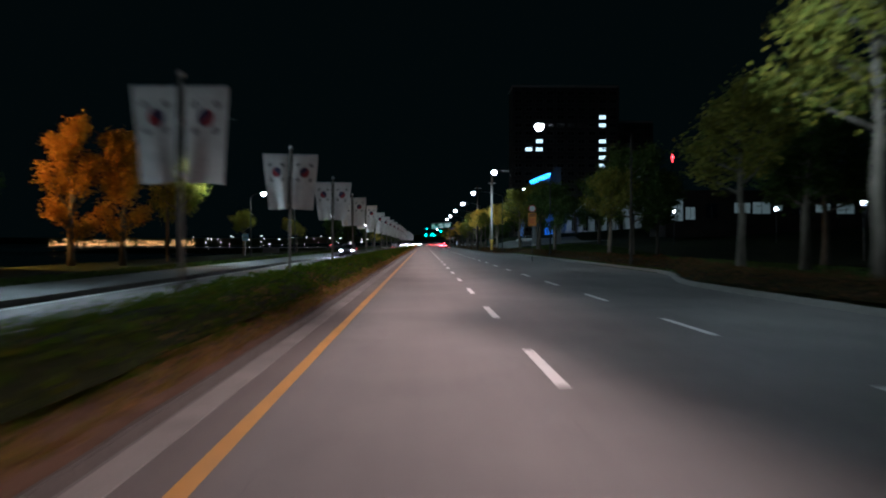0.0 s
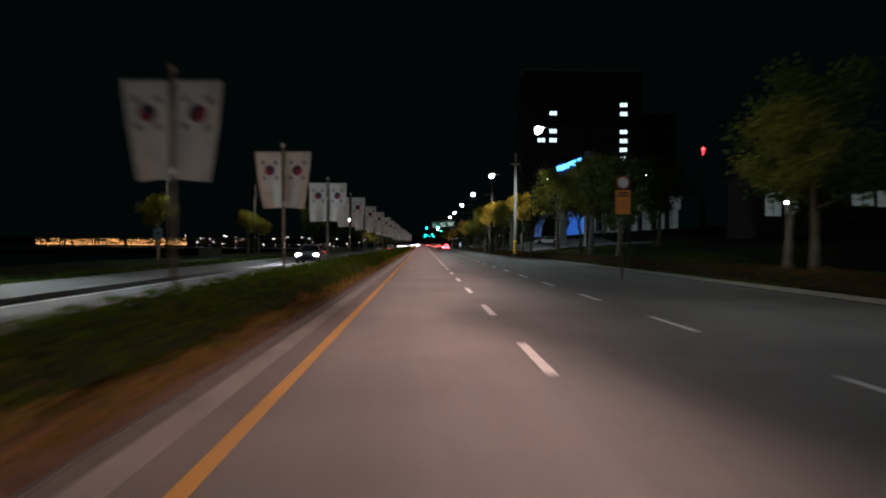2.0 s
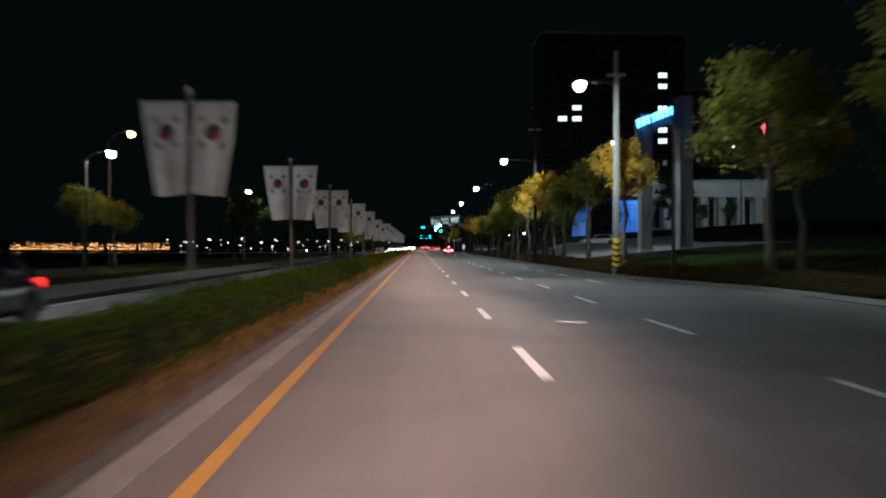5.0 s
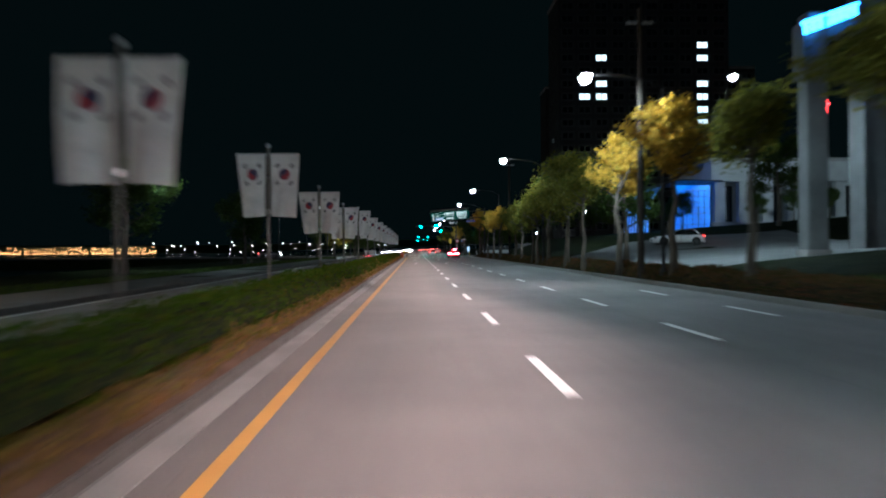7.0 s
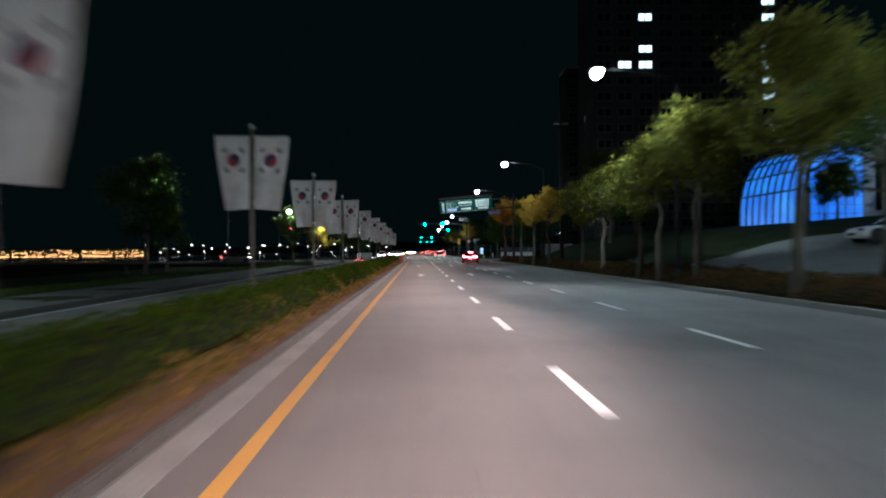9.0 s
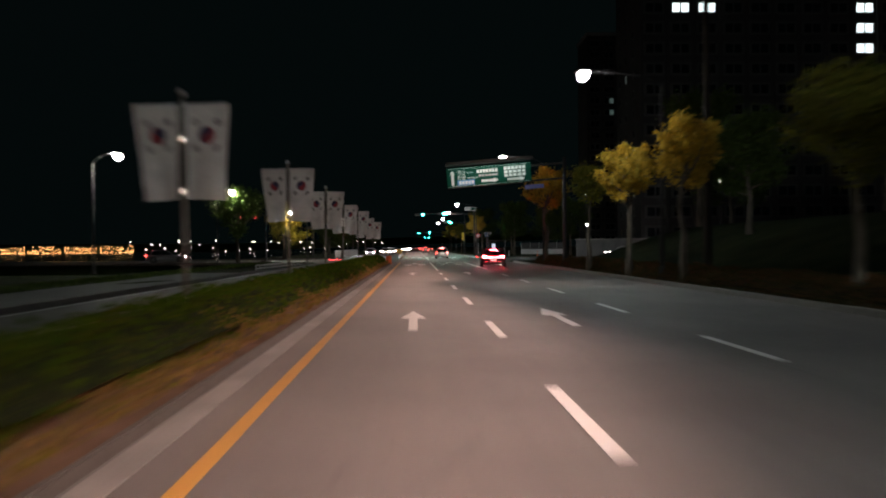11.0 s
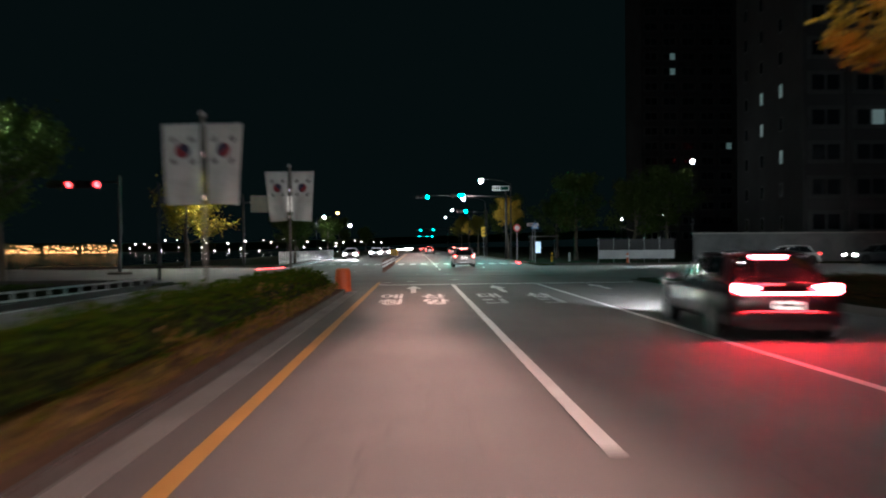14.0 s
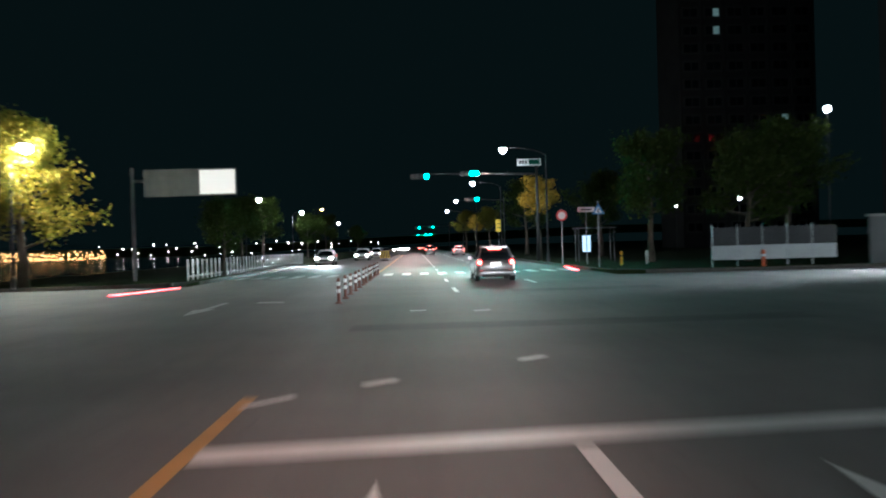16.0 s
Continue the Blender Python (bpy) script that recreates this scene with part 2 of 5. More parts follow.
SIGN_YELLOW = surface("sign_sheet_yellow", (0.80, 0.50, 0.03), (0.88, 0.56, 0.04), 1.2, 40, 0.45, relief=0.05)
SIGN_RED = surface("sign_sheet_red", (0.55, 0.03, 0.03), (0.65, 0.04, 0.04), 1.2, 40, 0.45, relief=0.05)
BLACK = surface("black_paint", (0.012, 0.012, 0.012), (0.025, 0.025, 0.025), 3, 40, 0.6, relief=0.05)
PLASTIC_ORANGE = surface("orange_plastic", (0.50, 0.085, 0.018), (0.64, 0.12, 0.025), 3, 40, 0.5, relief=0.1)
POST_RED = surface("dull_red_plastic", (0.10, 0.030, 0.016), (0.16, 0.045, 0.022), 3, 40, 0.6, relief=0.1)
RUBBER = surface("tyre_rubber", (0.012, 0.012, 0.012), (0.03, 0.03, 0.03), 6, 60, 0.85)
CHROME = surface("bright_metal", (0.5, 0.5, 0.5), (0.65, 0.65, 0.65), 6, 60, 0.2, 0.9, 0.05)
CAR_GLASS, _nt, _b = mat("tinted_glass", 0.06)
_b.inputs["Base Color"].default_value = (0.012, 0.014, 0.016, 1)
_b.inputs["Coat Weight"].default_value = 1.0
SILVER = car_paint("silver_car_paint", (0.27, 0.265, 0.26), 0.5)
BLACK_PAINT = car_paint("black_car_paint", (0.006, 0.006, 0.007))
WHITE_CAR = car_paint("white_car_paint", (0.70, 0.70, 0.70), 0.0)
GREY_CAR = car_paint("grey_car_paint", (0.10, 0.10, 0.11))
TAIL_RED = glow("tail_lamp", (1.0, 0.10, 0.08), 16, (0.4, 0.02, 0.02))
TAIL_LENS = glow("tail_lens", (1.0, 0.04, 0.04), 1.6, (0.4, 0.02, 0.02))
BRAKE_RED = glow("brake_lamp", (1.0, 0.03, 0.045), 180, (0.4, 0.02, 0.02))
HEAD_WHITE = glow("head_lamp", (1.0, 0.98, 0.93), 70)
# Lamplight on the plate is put in as the plate's own glow.
GLOWING_PLATE = glow("number_plate", (1.0, 0.97, 0.93), 0.7)
WALL_GREY = surface("painted_concrete_wall", (0.34, 0.35, 0.36), (0.46, 0.47, 0.48), 0.5, 25, 0.85)
# Night's darkness is put into this colour; such walls are pale themselves.
NIGHT_WALL = surface("night_dark_wall", (0.045, 0.045, 0.047), (0.070, 0.070, 0.073), 0.2, 10, 0.9)
# Near-black on a pale building: unlit walls done by colour.
PAVILION_NIGHT = surface("pavilion_night_wall", (0.020, 0.017, 0.015), (0.036, 0.030, 0.027), 0.4, 18, 0.9)
WINDOW_DARK, _nt, _b = mat("dark_window", 0.08)
_b.inputs["Base Color"].default_value = (0.01, 0.012, 0.015, 1)
WINDOW_LIT = glow("lit_window", (0.72, 0.92, 1.0), 1.6)
PAVILION_LIT = glow("pavilion_wall_glow", (0.70, 0.92, 0.95), 0.06)
WINDOW_DIM = glow("dim_window", (0.45, 0.80, 0.80), 0.05)
BLUE_LIGHT = glow("blue_lit_membrane", (0.02, 0.20, 1.0), 0.55, (0.2, 0.4, 0.8))
_nt = BLUE_LIGHT.node_tree
link(_nt, ramp(_nt, noise_fac(_nt, 0.45, 4), [(0.3, (0.003, 0.05, 0.28)), (0.5, (0.012, 0.16, 0.85)), (0.7, (0.05, 0.36, 1.0))]), _nt.nodes["Principled BSDF"].inputs["Emission Color"])
BLUE_NEON = glow("blue_neon", (0.05, 0.30, 1.0), 9)
FESTOON = glow("festoon_bulb", (1.0, 0.50, 0.18), 5.0)
FAR_LAMP = glow("far_lamp", (1.0, 0.92, 0.80), 6)
WATER, _nt, _b = mat("still_water", 0.12)
_b.inputs["Base Color"].default_value = (0.006, 0.010, 0.012, 1)
bump(_nt, _b, noise_fac(_nt, 0.8, 4), 0.15, 0.05)


# ---- building helpers ----
def mesh_of(name, bm, material, smooth=False):
    me = bpy.data.meshes.new(name)
    bmesh.ops.recalc_face_normals(bm, faces=bm.faces)
    bm.to_mesh(me)
    bm.free()
    if smooth:
        for p in me.polygons:
            p.use_smooth = True
    for m in material if isinstance(material, (list, tuple)) else [material]:
        me.materials.append(m)
    return me


def part(name, bm, material, parent=None, label="", smooth=False):
    ob = new(name, bm if isinstance(bm, bpy.types.Mesh) else mesh_of(name, bm, material, smooth))
    if parent is not None:
        ob.parent = parent
    return tagged(ob, label)


def thing(name, label, category, m=None, group="", kind=""):
    ob = new(name)
    ob.empty_display_size = 0.2
    if m is not None:
        ob.matrix_basis = m
    return tagged(ob, label, category, group, kind)


def cuboid(bm, x0, x1, y0, y1, z0, z1, bevel=0.0):
    vs = bmesh.ops.create_cube(bm, size=1)["verts"]
    for v in vs:
        v.co = ((x0 + x1) / 2 + v.co.x * (x1 - x0), (y0 + y1) / 2 + v.co.y * (y1 - y0), (z0 + z1) / 2 + v.co.z * (z1 - z0))
    if bevel:
        bmesh.ops.bevel(bm, geom=list({e for v in vs for e in v.link_edges}), offset=bevel, segments=2, affect="EDGES")
    return bm


def box(x0, x1, y0, y1, z0, z1, bevel=0.0):
    return cuboid(bmesh.new(), x0, x1, y0, y1, z0, z1, bevel)


def tube(bm, a, b, r0, r1=None, n=10, caps=True):
    """A tapered round bar from a to b."""
    a, b = Vector(a), Vector(b)
    r1 = r0 if r1 is None else r1
    axis = (b - a).normalized()
    side = axis.orthogonal().normalized()
    up = axis.cross(side)
    rings = []
    for p, r in ((a, r0), (b, r1)):
        rings.append([bm.verts.new(p + r * (math.cos(k * 2 * math.pi / n) * side + math.sin(k * 2 * math.pi / n) * up)) for k in range(n)])
    for k in range(n):
        bm.faces.new((rings[0][k], rings[0][(k + 1) % n], rings[1][(k + 1) % n], rings[1][k]))
    if caps:
        bm.faces.new(rings[0][::-1])
        bm.faces.new(rings[1])
    return bm


def bar(a, b, r0, r1=None, n=10):
    return tube(bmesh.new(), a, b, r0, r1, n)


def sweep(bm, pts, radii, n=8):
    """A round bar along a line of points."""
    rings = []
    for i, p in enumerate(pts):
        p = Vector(p)
        d = (Vector(pts[min(i + 1, len(pts) - 1)]) - Vector(pts[max(i - 1, 0)])).normalized()
        side = d.cross(Vector((0.3, 1, 0.1))).normalized()
        up = d.cross(side)
        rings.append([bm.verts.new(p + radii[i] * (math.cos(k * 2 * math.pi / n) * side + math.sin(k * 2 * math.pi / n) * up)) for k in range(n)])
    for r0, r1 in zip(rings, rings[1:]):
        for k in range(n):
            bm.faces.new((r0[k], r0[(k + 1) % n], r1[(k + 1) % n], r1[k]))
    bm.faces.new(rings[0][::-1])
    bm.faces.new(rings[-1])
    return bm


def lathe(bm, profile, n=24, m=None):
    """Turns (radius, height) points about z."""
    m = m or Matrix()
    rings = [[bm.verts.new(m @ Vector((r * math.cos(k * 2 * math.pi / n), r * math.sin(k * 2 * math.pi / n), z))) for k in range(n)] for r, z in profile]
    for r0, r1 in zip(rings, rings[1:]):
        for k in range(n):
            bm.faces.new((r0[k], r0[(k + 1) % n], r1[(k + 1) % n], r1[k]))
    bm.faces.new(rings[0][::-1])
    bm.faces.new(rings[-1])
    return bm


def loft(bm, rings, close=True):
    vs = [[bm.verts.new(p) for p in ring] for ring in rings]
    n = len(vs[0])
    for r0, r1 in zip(vs, vs[1:]):
        for k in range(n):
            bm.faces.new((r0[k], r0[(k + 1) % n], r1[(k + 1) % n], r1[k]))
    if close:
        bm.faces.new(vs[0][::-1])
        bm.faces.new(vs[-1])
    return bm


def sheet(name, xs, ys, height, material):
    """A grid of ground with height(x, y)."""
    X, Y = np.meshgrid(np.array(xs, float), np.array(ys, float))
    Z = np.vectorize(height)(X, Y)
    co = np.stack([X, Y, Z], -1).reshape(-1, 3)
    nx, ny = len(xs), len(ys)
    f = [(j * nx + i, j * nx + i + 1, (j + 1) * nx + i + 1, (j + 1) * nx + i) for j in range(ny - 1) for i in range(nx - 1)]
    me = bpy.data.meshes.new(name)
    me.from_pydata(co.tolist(), [], f)
    me.materials.append(material)
    for p in me.polygons:
        p.use_smooth = True
    return me


def leaf_mesh(name, pts, size, material, droop=0.0, spread=0.4):
    """Small folded leaves at the given points, each with its own turn and size."""
    n = len(pts)
    d = rng.normal(size=(n, 3))
    d[:, 2] -= droop
    d /= np.linalg.norm(d, axis=1)[:, None]
    s = np.cross(d, rng.normal(size=(n, 3)))
    s /= np.linalg.norm(s, axis=1)[:, None]
    L = size * rng.uniform(1 - spread, 1 + spread, n)[:, None]
    p = np.asarray(pts)
    co = np.stack([p, p + 0.55 * L * d + 0.42 * L * s, p + L * d, p + 0.55 * L * d - 0.42 * L * s], 1).reshape(-1, 3)
    me = bpy.data.meshes.new(name)
    me.from_pydata(co.tolist(), [], np.arange(4 * n).reshape(-1, 4).tolist())
    me.materials.append(material)
    return me


def lettering(name, text, size, material, parent, m, sx=1.0, sy=1.0, depth=0.002, centre=False, bold=0.0):
    """Flat letters as a mesh under their carrier."""
    cu = bpy.data.curves.new(name, "FONT")
    cu.body, cu.size, cu.extrude, cu.offset = text, size, depth, bold
    if centre:
        cu.align_x, cu.align_y = "CENTER", "CENTER"
    tmp = new(name, cu)
    bpy.context.view_layer.update()
    me = bpy.data.meshes.new_from_object(tmp.evaluated_get(bpy.context.evaluated_depsgraph_get()))
    bpy.data.objects.remove(tmp)
    me.transform(Matrix.Diagonal((sx, sy, 1, 1)))
    me.materials.clear()
    me.materials.append(material)
    ob = part(name, me, material, parent)
    ob.matrix_basis = m
    return ob


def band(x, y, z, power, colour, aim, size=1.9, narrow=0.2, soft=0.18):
    """A long beam in place of the viewing car's headlights: wide along the road, narrow across it."""
    d = bpy.data.lights.new("spot_beam", "SPOT")
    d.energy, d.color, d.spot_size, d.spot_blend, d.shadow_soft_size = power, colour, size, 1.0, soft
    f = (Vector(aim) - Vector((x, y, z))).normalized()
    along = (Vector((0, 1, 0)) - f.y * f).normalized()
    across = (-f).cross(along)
    o = new("spot_beam", d)
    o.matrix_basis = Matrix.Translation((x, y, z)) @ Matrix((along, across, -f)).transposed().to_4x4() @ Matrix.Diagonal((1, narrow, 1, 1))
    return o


def spot(x, y, z, power, colour, size=2.75, aim=None, blend=0.5, soft=0.18):
    d = bpy.data.lights.new("spot_beam", "SPOT")
    d.energy, d.color, d.spot_size, d.spot_blend, d.shadow_soft_size = power, colour, size, blend, soft
    o = new("spot_beam", d)
    o.matrix_basis = look((x, y, z), aim or (x, y + 0.01, 0))
    return o


# ---- ground, road, kerbs ----
def step(a, b, v):
    k = min(1.0, max(0.0, (v - a) / (b - a)))
    return k * k * (3 - 2 * k)


STREET_NEAR, STREET_FAR = 263.0, 290.0


def kerb_x(y):
    """The right-hand kerb: a lay-by between 30 and 122 m."""
    return 9.6 + 2.5 * step(28, 42, y) * (1 - step(104, 122, y))


def ground_height(x, y):
    if STREET_NEAR - 1 < y < STREET_FAR + 1 and abs(x) < 150:
        return -0.35
    if x > 0:
        k = kerb_x(y)
        if x < k + 0.1:
            return -0.35
        rise = step(70, 115, y) * (1 - step(240, 258, y))
        z = 0.12 + rise * (step(k + 1.5, 22, x) * (0.9 + 1.9 * step(178, 198, y)) + 0.07 * max(0.0, min(x, 60) - 21))
        return z + 0.10 * noise.noise(Vector((x * 0.3, y * 0.3, 0))) * step(k + 0.5, k + 3, x)
    if x > -10.3:
        return -0.35
    z = 0.12 - 2.6 * step(-24, -34, x) - 0.56 * step(226, 236, y) * step(-10.4, -11.2, x) * (1 - step(290, 294, y))
    return z + 0.08 * noise.noise(Vector((x * 0.3, y * 0.3, 5)))


gx = [-1500, -900, -500, -300, -150, -100, -70, -50, -40] + [-36 + k for k in range(26)] + [-10.3, -10.25, 0, 9.65] + [9.7 + 0.5 * k for k in range(26)] + [24, 27, 30, 34, 38, 44, 52, 60, 80, 120, 200, 400, 900, 1500]
gy = [-300, -100, -60, -40] + [-30 + 3 * k for k in range(97)] + [261.9, 262.1, 290.9, 291.1] + [294 + 4 * k for k in range(30)] + [430, 480, 560, 700, 1000, 1500, 3000]
tagged(new("ground", sheet("ground", gx, gy, ground_height, GRASS_GROUND)), "dark rough grass ground beside the road", "ground", kind="structure")

water = part("water", sheet("water", [-2500, -700, -200, -60, -28], [-300, 100, 400, 900, 2500], lambda x, y: -1.5, WATER), WATER)
tagged(water, "black still water beyond the verge reflecting lights", "water", kind="structure")

road_ys = [-60 + 4 * k for k in range(120)] + [440, 500, 600, 800, 1200, 1600]
road = tagged(new("road", sheet("road", [-10.0, -5, 0, 5, 9.6], road_ys, lambda x, y: 0.0, ASPHALT)),
              "worn grey asphalt road with lane markings", "road", kind="structure")
part("lay_by", sheet("lay_by", [0, 0.34, 0.67, 1], [28 + 2 * k for k in range(48)], lambda x, y: 0.0, ASPHALT), ASPHALT, road)
lay = bpy.data.objects["lay_by"].data
for v in lay.vertices:
    v.co.x = 9.6 + v.co.x * (kerb_x(v.co.y) - 9.6)
for name, x0, x1 in (("side_street", 9.6, 150), ("side_street", -150, -10.0)):
    part(name, sheet(name, list(np.linspace(x0, x1, 12)), [STREET_NEAR, 270, 280, STREET_FAR], lambda x, y: 0.0, ASPHALT), ASPHALT, road)

gutter = part("gutter", box(-2.20, -1.93, -40, 255, 0.0, 0.012), GUTTER)
tagged(gutter, "pale concrete gutter strip along the median kerb", "gutter", kind="structure")
tagged(part("gutter", box(-4.75, -4.42, -40, 256, 0.0, 0.012), CONCRETE), "pale concrete gutter strip along the median kerb", "gutter", kind="structure")


def kerb(name, label, line, pieces, stone=KERB_STONE, high=0.16):
    """Kerb stones a metre long along a line of points; the far ones are one long bed."""
    base = tagged(new(name), label, "kerb", kind="structure")
    bm = cuboid(bmesh.new(), -0.09, 0.09, -0.494, 0.494, -0.1, high, 0.018)
    me = mesh_of("kerb_stone", bm, stone)
    left, total = 0.5, 0
    for (x0, y0), (x1, y1) in zip(line, line[1:]):
        seg = math.hypot(x1 - x0, y1 - y0)
        a = math.atan2(x0 - x1, y1 - y0)
        while left < seg and total < pieces:
            k = left / seg
            ob = new("kerb_stone", me)
            ob.parent = base
            ob.matrix_basis = Matrix.Translation((x0 + k * (x1 - x0), y0 + k * (y1 - y0), 0.004 * math.sin(total * 2.3))) @ Matrix.Rotation(a + 0.006 * math.sin(total * 1.7), 4, "Z")
            left += 1.0
            total += 1
        left -= seg
    return base


nose = [(-3.33 + 1.0 * math.cos(a), 253.3 + 1.5 * math.sin(a)) for a in np.linspace(0, math.pi, 9)]
kerb("kerb", "grey granite kerb round the planted median", [(-2.34, -8), (-2.34, 253.3)] + nose[1:], 272, high=0.115)
kerb("kerb", "grey granite kerb round the planted median", [(-4.33, 20), (-4.33, 253.3)], 236)
right_line = [(kerb_x(y) + 0.09, y) for y in range(-4, 260, 2)] + [(10.2, 260.5), (11.6, 262.2), (14, 263), (24, 263)]
kerb("kerb", "pale worn granite kerb along the verge", right_line, 300, surface("pale_kerb_granite", (0.13, 0.122, 0.112), (0.25, 0.235, 0.215), 2.0, 90, 0.8))
kerb("kerb", "grey granite kerb along the lakeside pavement", [(-10.1, 0), (-10.1, 258), (-11, 261), (-13, 262.6), (-30, 262.6)], 290)
kerb("kerb", "grey granite kerb at the far corner", [(30, 290.4), (16, 290.0), (11.6, 291.0), (10.0, 293.5), (9.75, 297), (9.75, 350)], 82)
kerb("kerb", "grey granite kerb at the far corner", [(-30, 290.4), (-14, 290.2), (-11, 291.5), (-10.1, 294), (-10.1, 350)], 82)

pavement = sheet("pavement", [-13.4, -11.8, -10.2], [-40, 60, 160, 227], lambda x, y: 0.15, FOOTWAY)
tagged(new("pavement", pavement), "grey paved footway beside the water", "pavement", kind="structure")


def median_height(x, y):
    k = (x + 3.35) / 0.95
    return 0.13 + 0.10 * max(0, 1 - k * k) + 0.03 * noise.noise(Vector((x * 3, y * 1.5, 1)))


tagged(new("planting_bed", sheet("planting_bed", list(np.linspace(-4.25, -2.29, 10)), [-40 + 0.75 * k for k in range(392)], median_height, SOIL)),
       "bare reddish soil of the planted median", "soil", kind="structure")

# plaza by the gate
def plaza_z(x, y):
    return ground_height(x, y) + 0.05


tagged(new("plaza", sheet("plaza", [14.4 + 0.8 * k for k in range(27)], [154 + 1.2 * k for k in range(30)], plaza_z, PAVING)),
       "pale paved plaza rising from the verge to the gate", "plaza", kind="structure")


# ---- road markings ----
def stripe(x0, x1, y0, y1, material=WHITE_PAINT, name="lane_line", parent=road, z=0.008):
    bm = bmesh.new()
    n = max(1, int((y1 - y0) / 2))
    ends = []
    for i in range(n + 1):
        y = y0 + (y1 - y0) * i / n
        ends.append((bm.verts.new((x0 + 0.004 * math.sin(y * 7), y, z)), bm.verts.new((x1 + 0.004 * math.sin(y * 5), y, z))))
    for (a, b), (c, d) in zip(ends, ends[1:]):
        bm.faces.new((a, b, d, c))
    return part(name, bm, material, parent)


SEAM = surface("tar_seam", (0.02, 0.019, 0.018), (0.04, 0.038, 0.036), 2, 40, 0.6)
PATCH = surface("asphalt_patch", (0.066, 0.060, 0.058), (0.11, 0.10, 0.096), 0.8, 120, 0.8)
for x, y0, y1, w in ((4.72, 118, 232, 0.022),):
    stripe(x, x + w, y0, y1, SEAM, "tar_seam", z=0.006)
for x, y0, w, L in ((-1.0, 268, 9, 1.2), (3.4, 279, 5, 1.6)):
    stripe(x, x + w, y0, y0 + L, PATCH, "asphalt_patch", z=0.003)

dash = None
for x, phase, lo, hi in ((1.52, 8.6, -2, 28), (4.9, 13.4, -2, 27), (7.9, 9.9, 13, 17), (1.62, 7.6, 34, 62), (4.95, 4.6, 35, 62)):
    for k in range(lo, hi):
        y = 8 * k + phase
        if dash is None:
            dash = stripe(-0.075, 0.075, 0, 3, name="lane_dash")
            dash.location = (x, y, 0)
            continue
        ob = new("lane_dash", dash.data)
        ob.parent, ob.location = road, (x, y, 0)
stripe(1.445, 1.595, 232.6, 259.0)
stripe(4.83, 4.97, 234.4, 259.0)
stripe(-1.57, -1.42, -40, 261.5, YELLOW_PAINT, "edge_line")
stripe(-4.95, -4.80, -40, 258, YELLOW_PAINT, "edge_line")
stripe(-2.05, -1.9, 303, 420, YELLOW_PAINT, "edge_line")
stripe(-9.75, -9.62, -40, 258, WORN_PAINT, "edge_line")


def slant(name, a, b, width, material):
    """A painted bar from a to b, of the given width."""
    bm = bmesh.new()
    (x0, y0), (x1, y1) = a, b
    n = Vector((y0 - y1, x1 - x0)).normalized() * width / 2
    rows = []
    for k in range(9):
        x, y = x0 + (x1 - x0) * k / 8, y0 + (y1 - y0) * k / 8
        rows.append((bm.verts.new((x - n.x, y - n.y, 0.009)), bm.verts.new((x + n.x, y + n.y, 0.009))))
    for (p, q), (r, t) in zip(rows, rows[1:]):
        bm.faces.new((p, r, t, q))
    return part(name, bm, material, road)


slant("stop_line", (-1.42, 259.1), (9.0, 260.05), 0.42, WHITE_PAINT)
for a, b, w in (((-1.46, 261.0), (-1.02, 261.5), 0.12), ((-0.34, 262.05), (0.03, 262.35), 0.16), ((1.62, 263.62), (2.0, 263.95), 0.16), ((0.1, 272.4), (0.5, 272.5), 0.16), ((1.6, 271.9), (2.0, 272.0), 0.16), ((-3.6, 277.0), (-4.4, 277.2), 0.2)):
    slant("guide_mark", a, b, w, WHITE_PAINT)
for k in range(11):
    stripe(-1.5 + k, -1.0 + k, 297, 300.6, WHITE_PAINT, "crossing_stripe")
for k in range(8):
    stripe(-9.6 + k, -9.1 + k, 297, 300.6, WORN_PAINT, "crossing_stripe")


def arrow(x, base, tip, side_shift=0.0, material=WHITE_PAINT, turn=0.0):
    bm = bmesh.new()
    L = tip - base
    for poly in ([(-0.09, 0), (0.09, 0), (0.09, 0.55 * L), (-0.09, 0.55 * L)], [(-0.29, 0.55 * L), (0.29, 0.55 * L), (0, L)]):
        bm.faces.new([bm.verts.new((px + side_shift * py / L, py, 0.008)) for px, py in poly])
    ob = part("road_arrow", bm, material, road)
    ob.matrix_basis = pose(x, base, 0, 0, 0, turn)
    return ob


for x, b, t in ((-0.02, 193.9, 198.5), (-0.12, 224.2, 229.0), (-0.02, 253.5, 258.2), (3.15, 194.4, 199.0), (3.12, 224.3, 229.2), (3.02, 253.5, 258.3)):
    arrow(x, b, t)
arrow(6.85, 255.0, 260.0 - 1.2)
arrow(-5.4, 277.5, 272.9, material=WORN_PAINT)
road_text = [("예", -1.03, 250.65), ("산", 0.22, 250.65), ("청", -0.99, 248.12), ("양", 0.24, 248.12), ("대", 1.92, 250.68), ("산", 3.45, 250.68)]
for ch, x, y in road_text:
    lettering("road_letter", ch, 1.0, WHITE_PAINT, road, Matrix.Translation((x, y + 0.18, 0.007)), 0.83, 2.25, 0.001, bold=0.022)
for x in (1.95, 3.5):
    for dx, dy, w, h in ((0, 1.3, 0.3, 0.5), (0.45, 0.2, 0.16, 1.7), (0.0, 0.1, 0.55, 0.35)):
        stripe(x + dx, x + dx + w, 248.1 + dy, 248.1 + dy + h, WORN_PAINT, "worn_marking", z=0.008)
